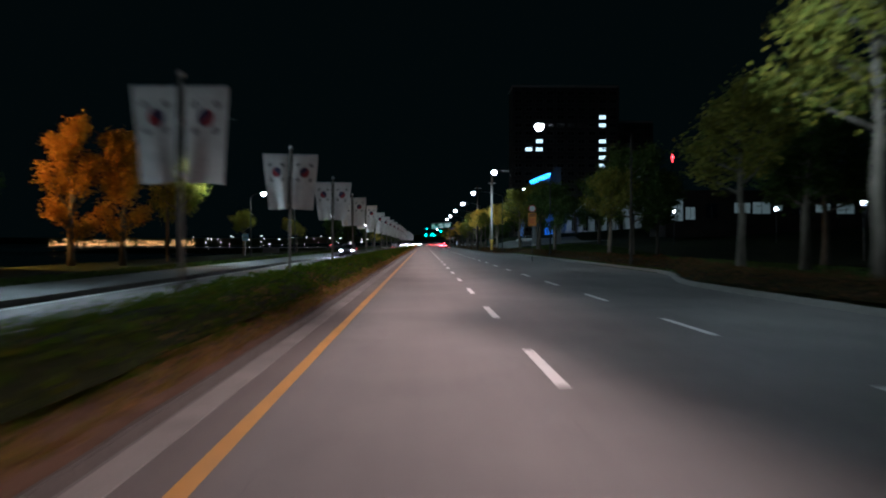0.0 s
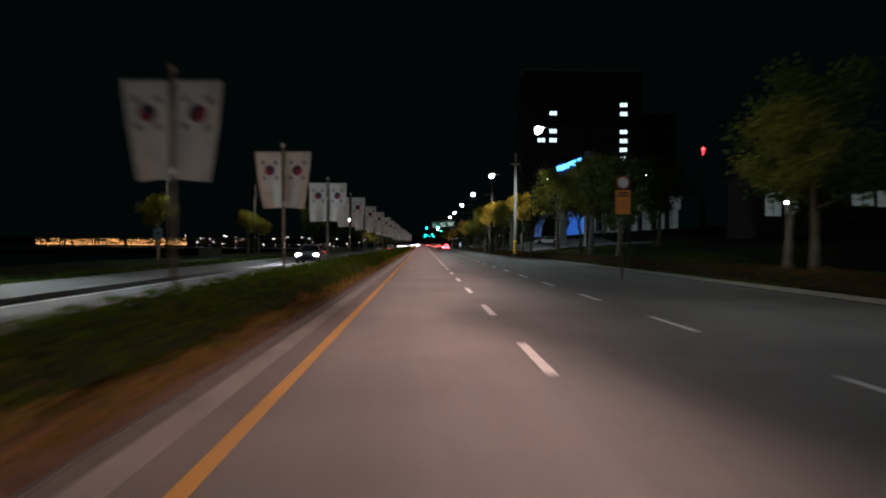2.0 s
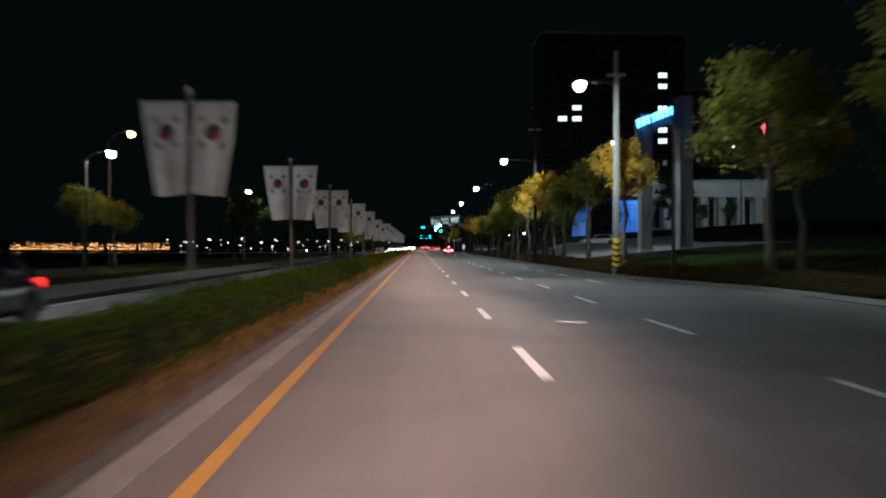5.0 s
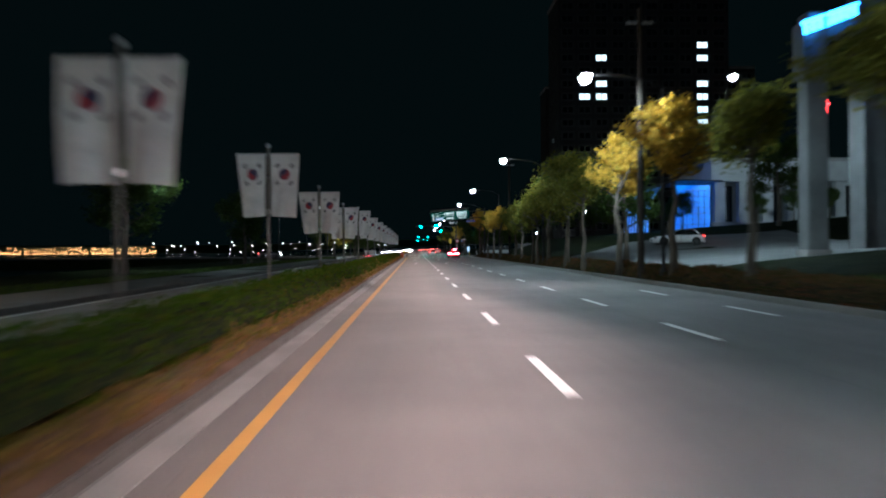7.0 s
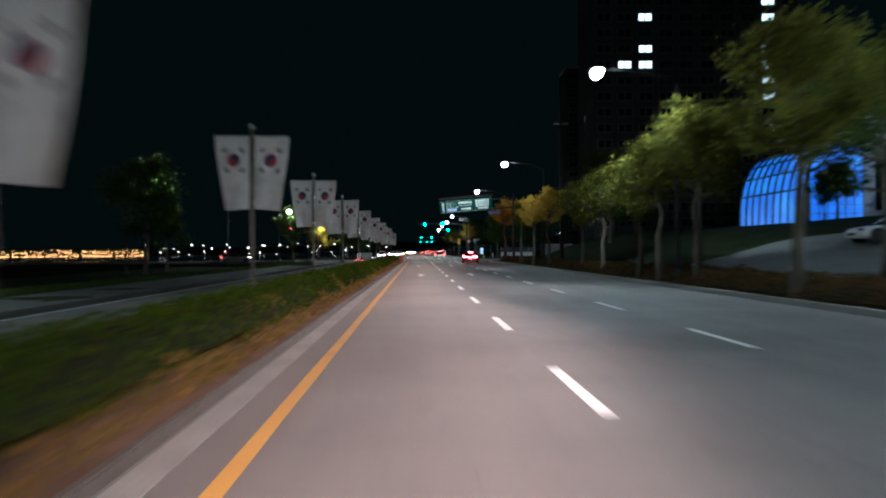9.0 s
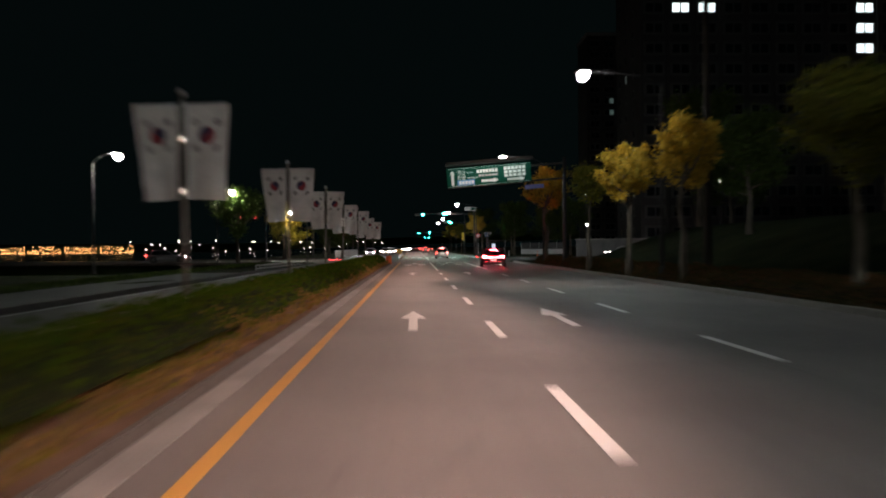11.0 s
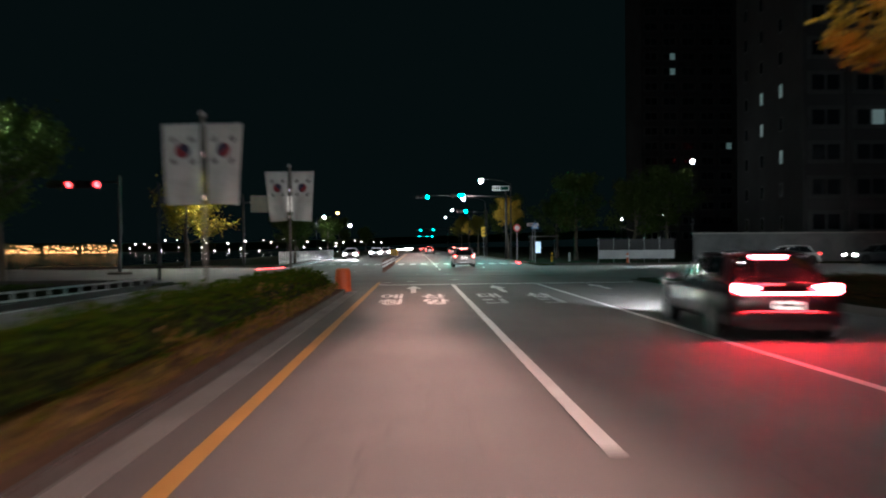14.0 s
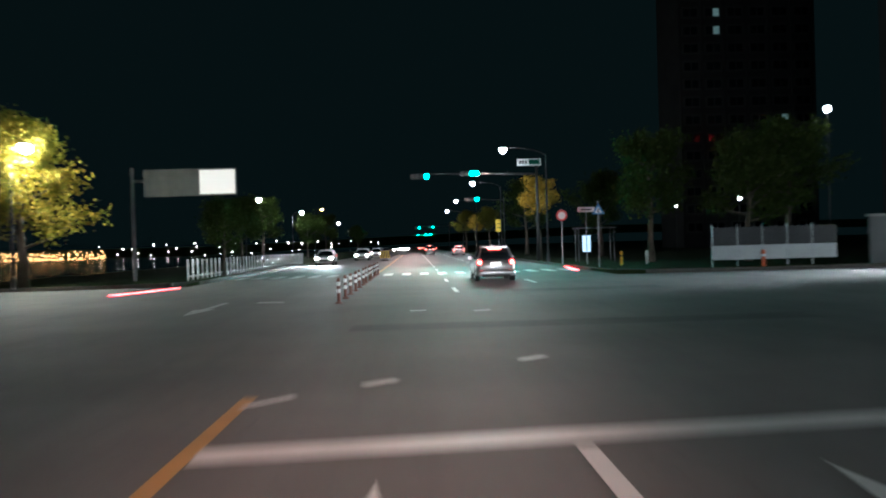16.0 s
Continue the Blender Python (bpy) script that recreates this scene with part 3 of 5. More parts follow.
for k in range(4):
    bm = bmesh.new()
    lathe(bm, [(0.34, 0.0), (0.34, 0.008), (0.30, 0.010)], 20)
    ob = part("manhole_cover", bm, DARK_STEEL)
    ob.location = ((5.97, 251.9), (3.2, 96.0), (6.6, 152.0), (-6.9, 140.0))[k] + (0.0,)
    tagged(ob, "round dark iron manhole cover in the asphalt", "manhole cover")


# ---- hedge and planting ----
def strip_points(n, x0, x1, y0, y1, top):
    x = rng.uniform(x0, x1, n)
    y = rng.uniform(y0, y1, n)
    z = np.array([top(a, b) for a, b in zip(x, y)]) * rng.uniform(0.75, 1.05, n)
    return np.stack([x, y, z], 1)


def hedge_top(x, y):
    k = (x + 3.45) / 0.85
    end = 1 - step(252.8, 254.6, y)
    lump = 0.22 * noise.noise(Vector((x * 1.4, y * 0.7, 3))) + 0.10 * noise.noise(Vector((x * 4, y * 3, 8)))
    side = max(0.0, 1 - abs(k) ** 3)
    return (0.20 + 0.52 * side * (1 + lump)) * end + 0.12


# Dark sheet inside the hedge: the shade between leaves put in as colour.
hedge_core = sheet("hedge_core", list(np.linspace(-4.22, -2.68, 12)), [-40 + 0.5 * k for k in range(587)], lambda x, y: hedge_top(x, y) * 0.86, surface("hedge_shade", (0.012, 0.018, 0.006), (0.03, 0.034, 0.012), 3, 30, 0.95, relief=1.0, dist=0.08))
hedge = tagged(new("median_hedge"), "low clipped green hedge planted along the median", "hedge", kind="stuff")
part("shade_core", hedge_core, None, hedge)
part("leaves", leaf_mesh("leaves", strip_points(95000, -4.3, -2.62, -10, 253.8, hedge_top), 0.075, HEDGE_LEAF), None, hedge)
low = strip_points(46000, -3.05, -2.40, -10, 253.5, lambda x, y: max(0.16, 0.20 + 0.34 * noise.noise(Vector((x * 1.5, y * 0.4, 11))) + 0.62 * (-2.5 - x)))
part("headlit_growth", leaf_mesh("headlit_growth", low, 0.07, HEADLIT_DRY_LEAF), None, hedge, "dry hedge-foot leaves with headlight orange in their colour")
tuft = strip_points(9000, -2.62, -2.44, -10, 253.5, lambda x, y: 0.17 + 0.06 * abs(noise.noise(Vector((x * 5, y * 2, 2)))))
part("weeds", leaf_mesh("weeds", tuft, 0.05, HEADLIT_DRY_LEAF), None, hedge)


def verge_top(x, y):
    k = kerb_x(y)
    side = max(0.0, 1 - abs((x - k - 1.15) / 0.8) ** 3)
    return ground_height(x, y) + (0.60 + 0.22 * noise.noise(Vector((x * 1.3, y * 0.6, 21)))) * side


pts = []
while len(pts) < 100000:
    y = rng.uniform(8, 247)
    if y < 112 and rng.random() < 0.5:
        continue
    x = kerb_x(y) + rng.uniform(0.35, 1.95)
    pts.append((x, y, verge_top(x, y) * rng.uniform(0.72, 1.02) + 0.04))
# Near-black core below the shrub leaves carries their inner shade as colour.
core = sheet("shade_core", list(np.linspace(0.42, 1.9, 8)), [8 + 0.5 * k for k in range(479)], lambda x, y: verge_top(kerb_x(y) + x, y) * 0.85, surface("verge_shrub_shade", (0.014, 0.012, 0.006), (0.032, 0.024, 0.012), 3, 30, 0.95, relief=1.0, dist=0.08))
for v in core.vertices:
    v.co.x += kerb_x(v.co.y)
verge = tagged(new("verge_shrubs"), "low russet and green shrubs along the verge", "shrubs", kind="stuff")
part("shade_core", core, None, verge)
part("leaves", leaf_mesh("leaves", np.array(pts), 0.085, RED_LEAF), None, verge)
pts = np.stack([rng.uniform(12, 24, 30000), rng.uniform(20, 140, 30000)], 1)
part("grass_blades", leaf_mesh("grass_blades", np.array([(x, y, ground_height(x, y) + 0.02) for x, y in pts]), 0.12, GREEN_LEAF, -2.0), None, verge)
pts = np.stack([rng.uniform(-16, -13.4, 12000), rng.uniform(0, 258, 12000)], 1)
bank = tagged(new("bank_grass"), "thin dark grass on the bank by the water", "grass", kind="stuff")
part("grass_blades", leaf_mesh("grass_blades", np.array([(x, y, 0.12) for x, y in pts]), 0.13, GREEN_LEAF, -2.0), None, bank)


# ---- trees ----
def tree(name, label, height, clear, spread, leaves, material, leaf, seed, upright=0.9, clump=0.24):
    """Tapered trunk, limbs and twigs, with leaves clustered round the twigs."""
    r = random.Random(seed)
    top = thing(name, label, "tree")
    bm = bmesh.new()
    base_r = 0.02 * height + 0.03
    trunk = [(0.05 * r.uniform(-1, 1) * i, 0.05 * r.uniform(-1, 1) * i, height * 0.8 * i / 6) for i in range(7)]
    sweep(bm, trunk, [base_r * (1.25 if i == 0 else 1) * (1 - 0.14 * i) for i in range(7)], 9)
    tips = []
    for b in range(15):
        z = clear + (height * 0.78 - clear) * (b / 14) ** 0.9
        i = min(5, int(z / (height * 0.8) * 6))
        root = Vector(trunk[i]).lerp(Vector(trunk[i + 1]), min(1, z / (height * 0.8) * 6 - i))
        a = b * 2.4 + r.uniform(-0.5, 0.5)
        reach = spread * (1 - 0.6 * (b / 14) ** 1.5) * r.uniform(0.65, 1.1)
        end = root + Vector((math.cos(a) * reach, math.sin(a) * reach, reach * upright * r.uniform(0.5, 1.2)))
        mid = root.lerp(end, 0.5) + Vector((0, 0, -0.08 * reach))
        sweep(bm, [root, mid, end], [base_r * 0.36, base_r * 0.22, 0.012], 5)
        for s in range(5):
            f = 0.35 + 0.16 * s
            p = root.lerp(end, f)
            q = p + Vector((r.uniform(-1, 1), r.uniform(-1, 1), r.uniform(-0.2, 0.9))) * 0.33 * reach
            sweep(bm, [p, p.lerp(q, 0.5), q], [0.02, 0.014, 0.006], 4)
            tips += [(p, q)]
        tips += [(mid, end)] * 2
    part("trunk", bm, BARK, top, smooth=True)
    pts = []
    for k in range(leaves):
        p, q = tips[r.randrange(len(tips))]
        c = p.lerp(q, r.uniform(0.25, 1.1))
        pts.append((c.x + r.gauss(0, clump), c.y + r.gauss(0, clump), c.z + r.gauss(0, clump * 0.85)))
    part("crown", leaf_mesh("crown", np.array(pts), leaf, material, 0.3), None, top)
    return top


GINKGO = "young ginkgo tree with yellow autumn leaves on the verge"
OLIVE = "street tree with olive-yellow leaves on the verge"
DARK = "tall dark green tree standing behind the verge"
kinds = {
    "g1": tree("ginkgo_tree", GINKGO, 7.4, 3.4, 1.55, 5600, GINKGO_LEAF, 0.14, 3, 1.1, 0.16),
    "g2": tree("ginkgo_tree", GINKGO, 8.0, 3.3, 1.7, 6400, GINKGO_LEAF, 0.14, 4, 1.3, 0.19),
    "o1": tree("street_tree", OLIVE, 7.4, 3.3, 1.8, 6500, OLIVE_LEAF, 0.14, 5, 0.9, 0.26),
    "o2": tree("street_tree", OLIVE, 9.6, 3.6, 2.4, 8000, OLIVE_LEAF, 0.16, 6, 1.0, 0.30),
    "o3": tree("street_tree", OLIVE, 7.7, 4.2, 1.45, 5200, OLIVE_LEAF, 0.14, 14, 0.9, 0.24),
    "d1": tree("tall_tree", DARK, 11.0, 3.2, 3.4, 8000, GREEN_LEAF, 0.22, 7, 0.7, 0.4),
    "d2": tree("tall_tree", DARK, 9.0, 2.6, 2.9, 7500, GREEN_LEAF, 0.20, 8, 0.8, 0.36),
    "w1": tree("street_tree", "broad tree with yellow-green leaves round a lamp", 8.4, 1.7, 2.2, 9500, WARM_LEAF, 0.15, 12, 1.0, 0.30),
    "a1": tree("sodium_orange_tree", "tree with sodium-lamp orange put into its leaf colour", 9.6, 1.3, 1.75, 10500, SODIUM_LEAF, 0.15, 9, 1.7, 0.26),
}
used = set()


def plant(kind, x, y, scale=1.0, turn=0.0, label=""):
    z = max(0.0, ground_height(x, y))
    m = Matrix.Translation((x, y, z)) @ Matrix.Rotation(turn, 4, "Z") @ Matrix.Scale(scale, 4)
    ob = kinds[kind]
    if kind in used:
        ob = copy_thing(ob, Matrix.Translation((x, y, z)) @ Matrix.Rotation(turn, 4, "Z"))
        ob.scale = (scale, scale, scale)
    else:
        ob.matrix_basis = m
        used.add(kind)
    return tagged(ob, label, group="roadside trees")


verge_row = [("o2", 12.6, 22, 1.15), ("o2", 14.2, 36, 1.0), ("o2", 14.5, 63, 0.85), ("d1", 17, 66, 0.95), ("g2", 15.7, 112, 1.0), ("o2", 14.3, 100, 1.05), ("o2", 12.9, 108.5, 1.0), ("d2", 15.2, 94, 1.0),
             ("g1", 11.3, 123.5, 1.1), ("o3", 10.7, 130, 1.0), ("o3", 10.5, 137.5, 0.96), ("g1", 10.3, 144.7, 1.12), ("g1", 9.95, 152, 1.05), ("o3", 9.95, 160.5, 0.92), ("o2", 10.2, 167.2, 0.92), ("o1", 10.3, 175.5, 1.0), ("o1", 10.05, 179.4, 0.95), ("o1", 10.1, 182.8, 0.85), ("d1", 15.5, 172, 0.8)]
street_row = [("o1", 10.3, 191, 0.9), ("o1", 10.4, 197.5, 0.85), ("g1", 10.1, 209, 0.95), ("g1", 9.95, 216.3, 0.92), ("o3", 9.95, 225.0, 0.9), ("g1", 10.3, 242.2, 1.15), ("g2", 10.7, 321, 0.95), ("o1", 10.8, 368, 1.0), ("g1", 10.8, 392, 1.0), ("o2", 10.8, 420, 1.0)]
back_row = [("d1", 15.5, 305, 0.85), ("d2", 20, 300.6, 0.9), ("d1", 24, 304, 0.9), ("d2", 18, 330, 1.0), ("d1", 15, 360, 1.0), ("d1", 26, 120, 1.0), ("d2", 22, 76, 1.0), ("d1", 24, 48, 1.0), ("d1", 19, 40, 1.0), ("d2", 21, 12, 1.0),
            ("d1", 36, 192, 0.9), ("d2", 30.0, 203, 0.5), ("d2", 27.3, 199.5, 0.36), ("d2", 41, 209, 0.45), ("d2", 46, 210, 0.45), ("d2", 51, 211, 0.45), ("d1", 28, 226, 0.9), ("d2", 18, 222, 0.8), ("d1", 21, 238, 1.0), ("d1", 28, 250, 1.0)]
for i, (kind, x, y, s) in enumerate(verge_row + street_row + back_row):
    plant(kind, x, y, s, i * 2.1)
left_row = [("d2", -17.5, 30, 0.6), ("o1", -17.2, 58, 1.05), ("o1", -18.8, 63, 0.9), ("o1", -21.5, 98, 0.8), ("o1", -21.5, 132, 0.8), ("o1", -21, 136, 0.7), ("d2", -17.9, 163, 0.88), ("d2", -18.4, 200.5, 0.95), ("d2", -19.0, 207, 0.6), ("d2", -18.1, 263.0, 0.98),
            ("w1", -17.9, 291.4, 1.12), ("d2", -10.9, 301, 0.55), ("d2", -16, 330, 0.8), ("d1", -18, 352, 0.8), ("d2", -17, 385, 0.9), ("d1", -19, 430, 0.9), ("d2", -15, 470, 0.9)]
for i, (kind, x, y, s) in enumerate(left_row):
    plant(kind, x, y, s, i * 1.3, "leafy roadside tree beside a lamp on the lake side")
plant("a1", -21.3, 49.8, 1.0, 0.0)
plant("a1", -18.5, 50.6, 0.93, 2.0, "tree with sodium-lamp orange put into its leaf colour")


# ---- street lamps ----
def lamp_post(label, height, reach, lens, group):
    """Pole at the origin, its arm reaching towards -x."""
    top = thing("street_lamp", label, "street lamp", group=group)
    part("pole", sweep(bmesh.new(), [(0, 0, 0), (0, 0, height * 0.6), (0, 0, height - 0.45)], [0.085, 0.065, 0.05], 12), LAMP_STEEL, top, smooth=True)
    part("base", lathe(bmesh.new(), [(0.2, 0), (0.2, 0.05), (0.13, 0.12), (0.12, 0.55), (0.09, 0.6)], 16), LAMP_STEEL, top)
    part("arm", sweep(bmesh.new(), [(0, 0, height - 0.5), (-0.25 * reach, 0, height - 0.1), (-0.6 * reach, 0, height + 0.06), (-reach + 0.35, 0, height + 0.1)], [0.045, 0.04, 0.035, 0.03], 8), LAMP_STEEL, top, smooth=True)
    head = part("lamp_head", loft(bmesh.new(), [[(-reach + y, w * math.cos(k * math.pi / 6), height + 0.1 + hh * math.sin(k * math.pi / 6)) for k in range(12)] for y, w, hh in ((0.42, 0.05, 0.04), (0.3, 0.13, 0.08), (0, 0.17, 0.1), (-0.3, 0.15, 0.08), (-0.38, 0.06, 0.03))]), LAMP_STEEL, top, smooth=True)
    # Lens shape is enlarged and rounded to imitate the lamp's glare.
    part("lens", lathe(bmesh.new(), [(0.20, 0.04), (0.20, 0.0), (0.16, -0.09), (0.06, -0.14)], 20, Matrix.Translation((-reach, 0, height)) @ Matrix.Diagonal((1.3, 1.2, 2.1, 1))), lens, head, "glowing lamp lens enlarged to read as glare")
    return top


COOL = "tall galvanised street lamp with a lit white head"
right_lamp = lamp_post(COOL, 8.5, 3.2, LENS_WHITE, "street lamps")
long_lamp = lamp_post("tall galvanised street lamp with a long arm and lit head", 8.5, 5.6, LENS_WHITE, "street lamps")
mid_lamp = lamp_post("tall galvanised street lamp with a long arm and lit head", 8.5, 4.1, LENS_WHITE, "street lamps")
mid_lamp.matrix_basis = Matrix.Translation((11.1, 114.2, 0.1))
right_ys = [-16, 16.5, 49.0, 80.6, 114.2, 145.7, 177.5, 212.0, 243.0, 313.6, 346, 383, 420]
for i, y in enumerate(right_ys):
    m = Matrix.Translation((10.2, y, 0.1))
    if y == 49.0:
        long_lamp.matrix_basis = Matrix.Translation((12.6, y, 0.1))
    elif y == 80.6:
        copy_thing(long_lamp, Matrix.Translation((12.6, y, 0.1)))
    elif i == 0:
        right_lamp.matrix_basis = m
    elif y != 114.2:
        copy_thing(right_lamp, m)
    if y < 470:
        # Pink beams stand in for the viewing car's headlights on its lane.
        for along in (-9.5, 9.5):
            band(7.0, y, 8.30, LAMP_POWER * (1.5 if y == 243 else 1.9), (1.0, 0.56, 0.48) if y == 243 else HEADLIGHT_PINK, (-0.1 if y == 243 else -0.5, y + along, 0), narrow=0.10 if y == 243 else 0.155)
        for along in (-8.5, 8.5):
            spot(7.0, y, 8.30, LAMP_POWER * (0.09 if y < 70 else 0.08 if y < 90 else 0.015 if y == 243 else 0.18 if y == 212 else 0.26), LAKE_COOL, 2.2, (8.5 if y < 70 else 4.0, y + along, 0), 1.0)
        # Added fill spot evens out the dark patch below the lamp head.
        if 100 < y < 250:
            spot(7.0, y, 8.30, LAMP_POWER * (0.06 if y == 243 else 0.11 if y == 212 else 0.15), HEADLIGHT_PINK, 1.3, (1.6 if y == 243 else 2.8, y, 0), 1.0)
        # Helper spots added to brighten the verge trees, angled to miss the pole.
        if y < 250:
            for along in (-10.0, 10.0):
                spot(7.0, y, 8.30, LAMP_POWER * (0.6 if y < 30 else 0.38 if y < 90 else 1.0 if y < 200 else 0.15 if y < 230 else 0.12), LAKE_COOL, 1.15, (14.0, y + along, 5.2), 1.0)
left_lamp = lamp_post("lakeside street lamp with a lit white head", 7.2, 1.5, LENS_LAKE, "lakeside lamps")
left_ys = [(-17.1, 20.0), (-17.1, 57.1), (-20.1, 95.5), (-20.3, 129.5), (-19.3, 165.0), (-20.1, 201.5), (-18.6, 345.0), (-18.6, 380.0), (-18.6, 440.0), (-18.6, 490.0), (-19.9, 261.8), (-19.5, 229.0)]
for i, (x, y) in enumerate(left_ys):
    m = Matrix.Translation((x, y, 0.1)) @ Matrix.Rotation(math.pi, 4, "Z")
    if i == 0:
        left_lamp.matrix_basis = m
    else:
        copy_thing(left_lamp, m)
    spot(x + 1.5, y, 7.00, LAMP_POWER * (0.8 if y < 110 else 0.05 if y > 225 else 0.15), LAKE_COOL, 2.1, (-9.0, y, 0), 0.9)
warm_lamp = lamp_post("street lamp with a warm lit head among yellow leaves", 6.3, 0.7, LENS_WARM, "lakeside lamps")
warm_lamp.matrix_basis = Matrix.Translation((-17.4, 289.4, 0.1)) @ Matrix.Rotation(math.pi, 4, "Z")
spot(-16.7, 289.4, 6.15, LAMP_POWER * 0.14, (1.0, 0.95, 0.82), 3.0)
sodium = lamp_post("sodium street lamp with a lit orange head", 9.4, 1.5, LENS_ORANGE, "lakeside lamps")
sodium.matrix_basis = Matrix.Translation((-21.6, 136.7, 0.1)) @ Matrix.Rotation(math.pi, 4, "Z")
spot(-20.1, 136.7, 9.25, 1500, (1.0, 0.5, 0.18))
copy_thing(sodium, Matrix.Translation((-19.5, 416, 0.1)) @ Matrix.Rotation(math.pi, 4, "Z"))
# Sodium lamp set out of view to light the orange trees.
copy_thing(sodium, Matrix.Translation((-27.4, 45.0, 0.1)) @ Matrix.Rotation(math.pi, 4, "Z") @ Matrix.Scale(0.86, 4))
spot(-26.1, 45.0, 7.9, 7500, (1.0, 0.50, 0.13), 1.9, (-20.5, 50.0, 4.0))


def park_lamp(x, y, z0, h):
    top = thing("park_lamp", "slim park lamp with a glowing globe", "lamp", Matrix.Translation((x, y, z0)), "park lamps")
    part("post", bar((0, 0, 0), (0, 0, h - 0.2), 0.05, 0.035), DARK_STEEL, top)
    part("globe", lathe(bmesh.new(), [(0.06, -0.22), (0.16, -0.15), (0.2, 0), (0.16, 0.14), (0.05, 0.2)], 16, Matrix.Translation((0, 0, h))), LENS_PARK, top, "glowing white globe")
    return top


for x, y, h in ((29.5, 343, 5.2), (33, 334, 5.4), (26.2, 303, 9.3), (46, 70, 6.5), (60, 95, 6), (42, 96, 4), (55, 130, 5), (38, 118, 4), (66, 118, 7), (70, 140, 6), (34, 62, 4.5), (31, 100, 4), (60, 240, 7), (31.5, 262.0, 8)):
    park_lamp(x, y, max(0, ground_height(x, y)), h)
spot(31.2, 262.0, 7.9, LAMP_POWER * 0.3, LAKE_COOL, 1.7, (22.0, 275.0, 0), 1.0)
plaza_lamp = lamp_post("tall plaza lamp with a lit white head", 11.4, 1.2, LENS_PARK, "street lamps")
plaza_lamp.matrix_basis = Matrix.Translation((21.5, 163.7, ground_height(21.5, 163.7)))
spot(20.3, 163.7, 12.2, LAMP_POWER * 0.9, LAKE_COOL)
# This second plaza lamp is added, unseen, to brighten the hall front.
copy_thing(plaza_lamp, Matrix.Translation((46, 194, ground_height(46, 194))))
spot(44.8, 194, 10.4 + ground_height(46, 194), LAMP_POWER * 0.32, LAKE_COOL, 2.4, (47, 214, 4.0 + ground_height(46, 214)), 0.8)


# ---- camera mast on the lake side ----
mast = thing("camera_mast", "tall grey steel mast with a long curved arm", "mast", pose(-19.3, 62, 0.1))
part("pole", sweep(bmesh.new(), [(0, 0, 0), (0, 0, 5), (0, 0, 10.9)], [0.14, 0.11, 0.08], 12), LAMP_STEEL, mast, smooth=True)
part("base", lathe(bmesh.new(), [(0.26, 0), (0.26, 0.05), (0.16, 0.1), (0.15, 0.5)], 16), LAMP_STEEL, mast)
part("arm", sweep(bmesh.new(), [(0, 0, 10.8), (2.2, -2.2, 10.75), (4.8, -4.9, 10.3), (6.9, -7.0, 9.7)], [0.07, 0.06, 0.05, 0.04], 8), LAMP_STEEL, mast, smooth=True)

# ---- flag poles on the median ----
def flag_mesh(seed, side):
    """Cloth hung from an arm, narrowing and rippling towards its foot."""
    nx, ny = 9, 20
    r = random.Random(seed)
    ph, pull = r.uniform(0, 6), r.uniform(0.10, 0.40)
    co, uv, f = [], [], []
    W, H = 0.68, 1.46
    for j in range(ny):
        v = j / (ny - 1)
        for i in range(nx):
            u = i / (nx - 1)
            w = W * (1 - pull * v ** 1.2)
            co.append((side * (0.06 + u * w), 0.10 * v * math.sin(4.2 * u + ph + 2.0 * v) + 0.03 * math.sin(9 * u + ph) * v, 3.84 - H * v - 0.03 * u * v))
            uv.append((u * W, v * H))
    for j in range(ny - 1):
        for i in range(nx - 1):
            a = j * nx + i
            f.append((a, a + 1, a + nx + 1, a + nx))
    me = bpy.data.meshes.new("flag")
    me.from_pydata(co, [], f)
    lay = me.uv_layers.new()
    for lp in me.loops:
        lay.data[lp.index].uv = uv[lp.vertex_index]
    for p in me.polygons:
        p.use_smooth = True
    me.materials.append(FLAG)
    return me


flag_sets = [(flag_mesh(10 + k, -1), flag_mesh(30 + k, 1)) for k in range(6)]
POLE_STEEL = surface("dull_pole_steel", (0.10, 0.09, 0.08), (0.19, 0.17, 0.15), 3, 60, 0.6, 0.35, 0.1, stretch=(1, 1, 0.2))
pole_me = mesh_of("pole", sweep(bmesh.new(), [(0, 0, -0.4), (0, 0, 2), (0, 0, 4.02)], [0.037, 0.034, 0.030], 12), POLE_STEEL, True)
# Per-pole offsets along, across and down, set to fit the camera's view.
y_fit = {0: 0.7, 1: 0.35, 2: 0.6, 3: 1.5, 4: 1.0, 5: 1.0, 6: 1.0, 7: 0.8, 8: 0.4}
side_shift = {0: -0.14, 1: -0.05, 2: -0.04, 3: -0.20, 4: -0.16, 5: -0.18, 6: -0.18, 7: -0.17, 8: -0.08, 21: -0.2, 22: -0.1, 23: -0.27, 24: -0.18}
drop_fit = {13: 0.38, 14: 0.45, 15: 0.13, 22: 0.1}
cap_me = mesh_of("cap", lathe(bmesh.new(), [(0.05, 0), (0.065, 0.02), (0.05, 0.07), (0.01, 0.1)], 12), STEEL, True)
arm_me = mesh_of("cross_arm", bar((-0.74, 0, 3.85), (0.74, 0, 3.85), 0.014), STEEL)
clamp_me = mesh_of("clamp", lathe(bmesh.new(), [(0.06, -0.05), (0.068, -0.03), (0.068, 0.03), (0.06, 0.05)], 12), CHROME)
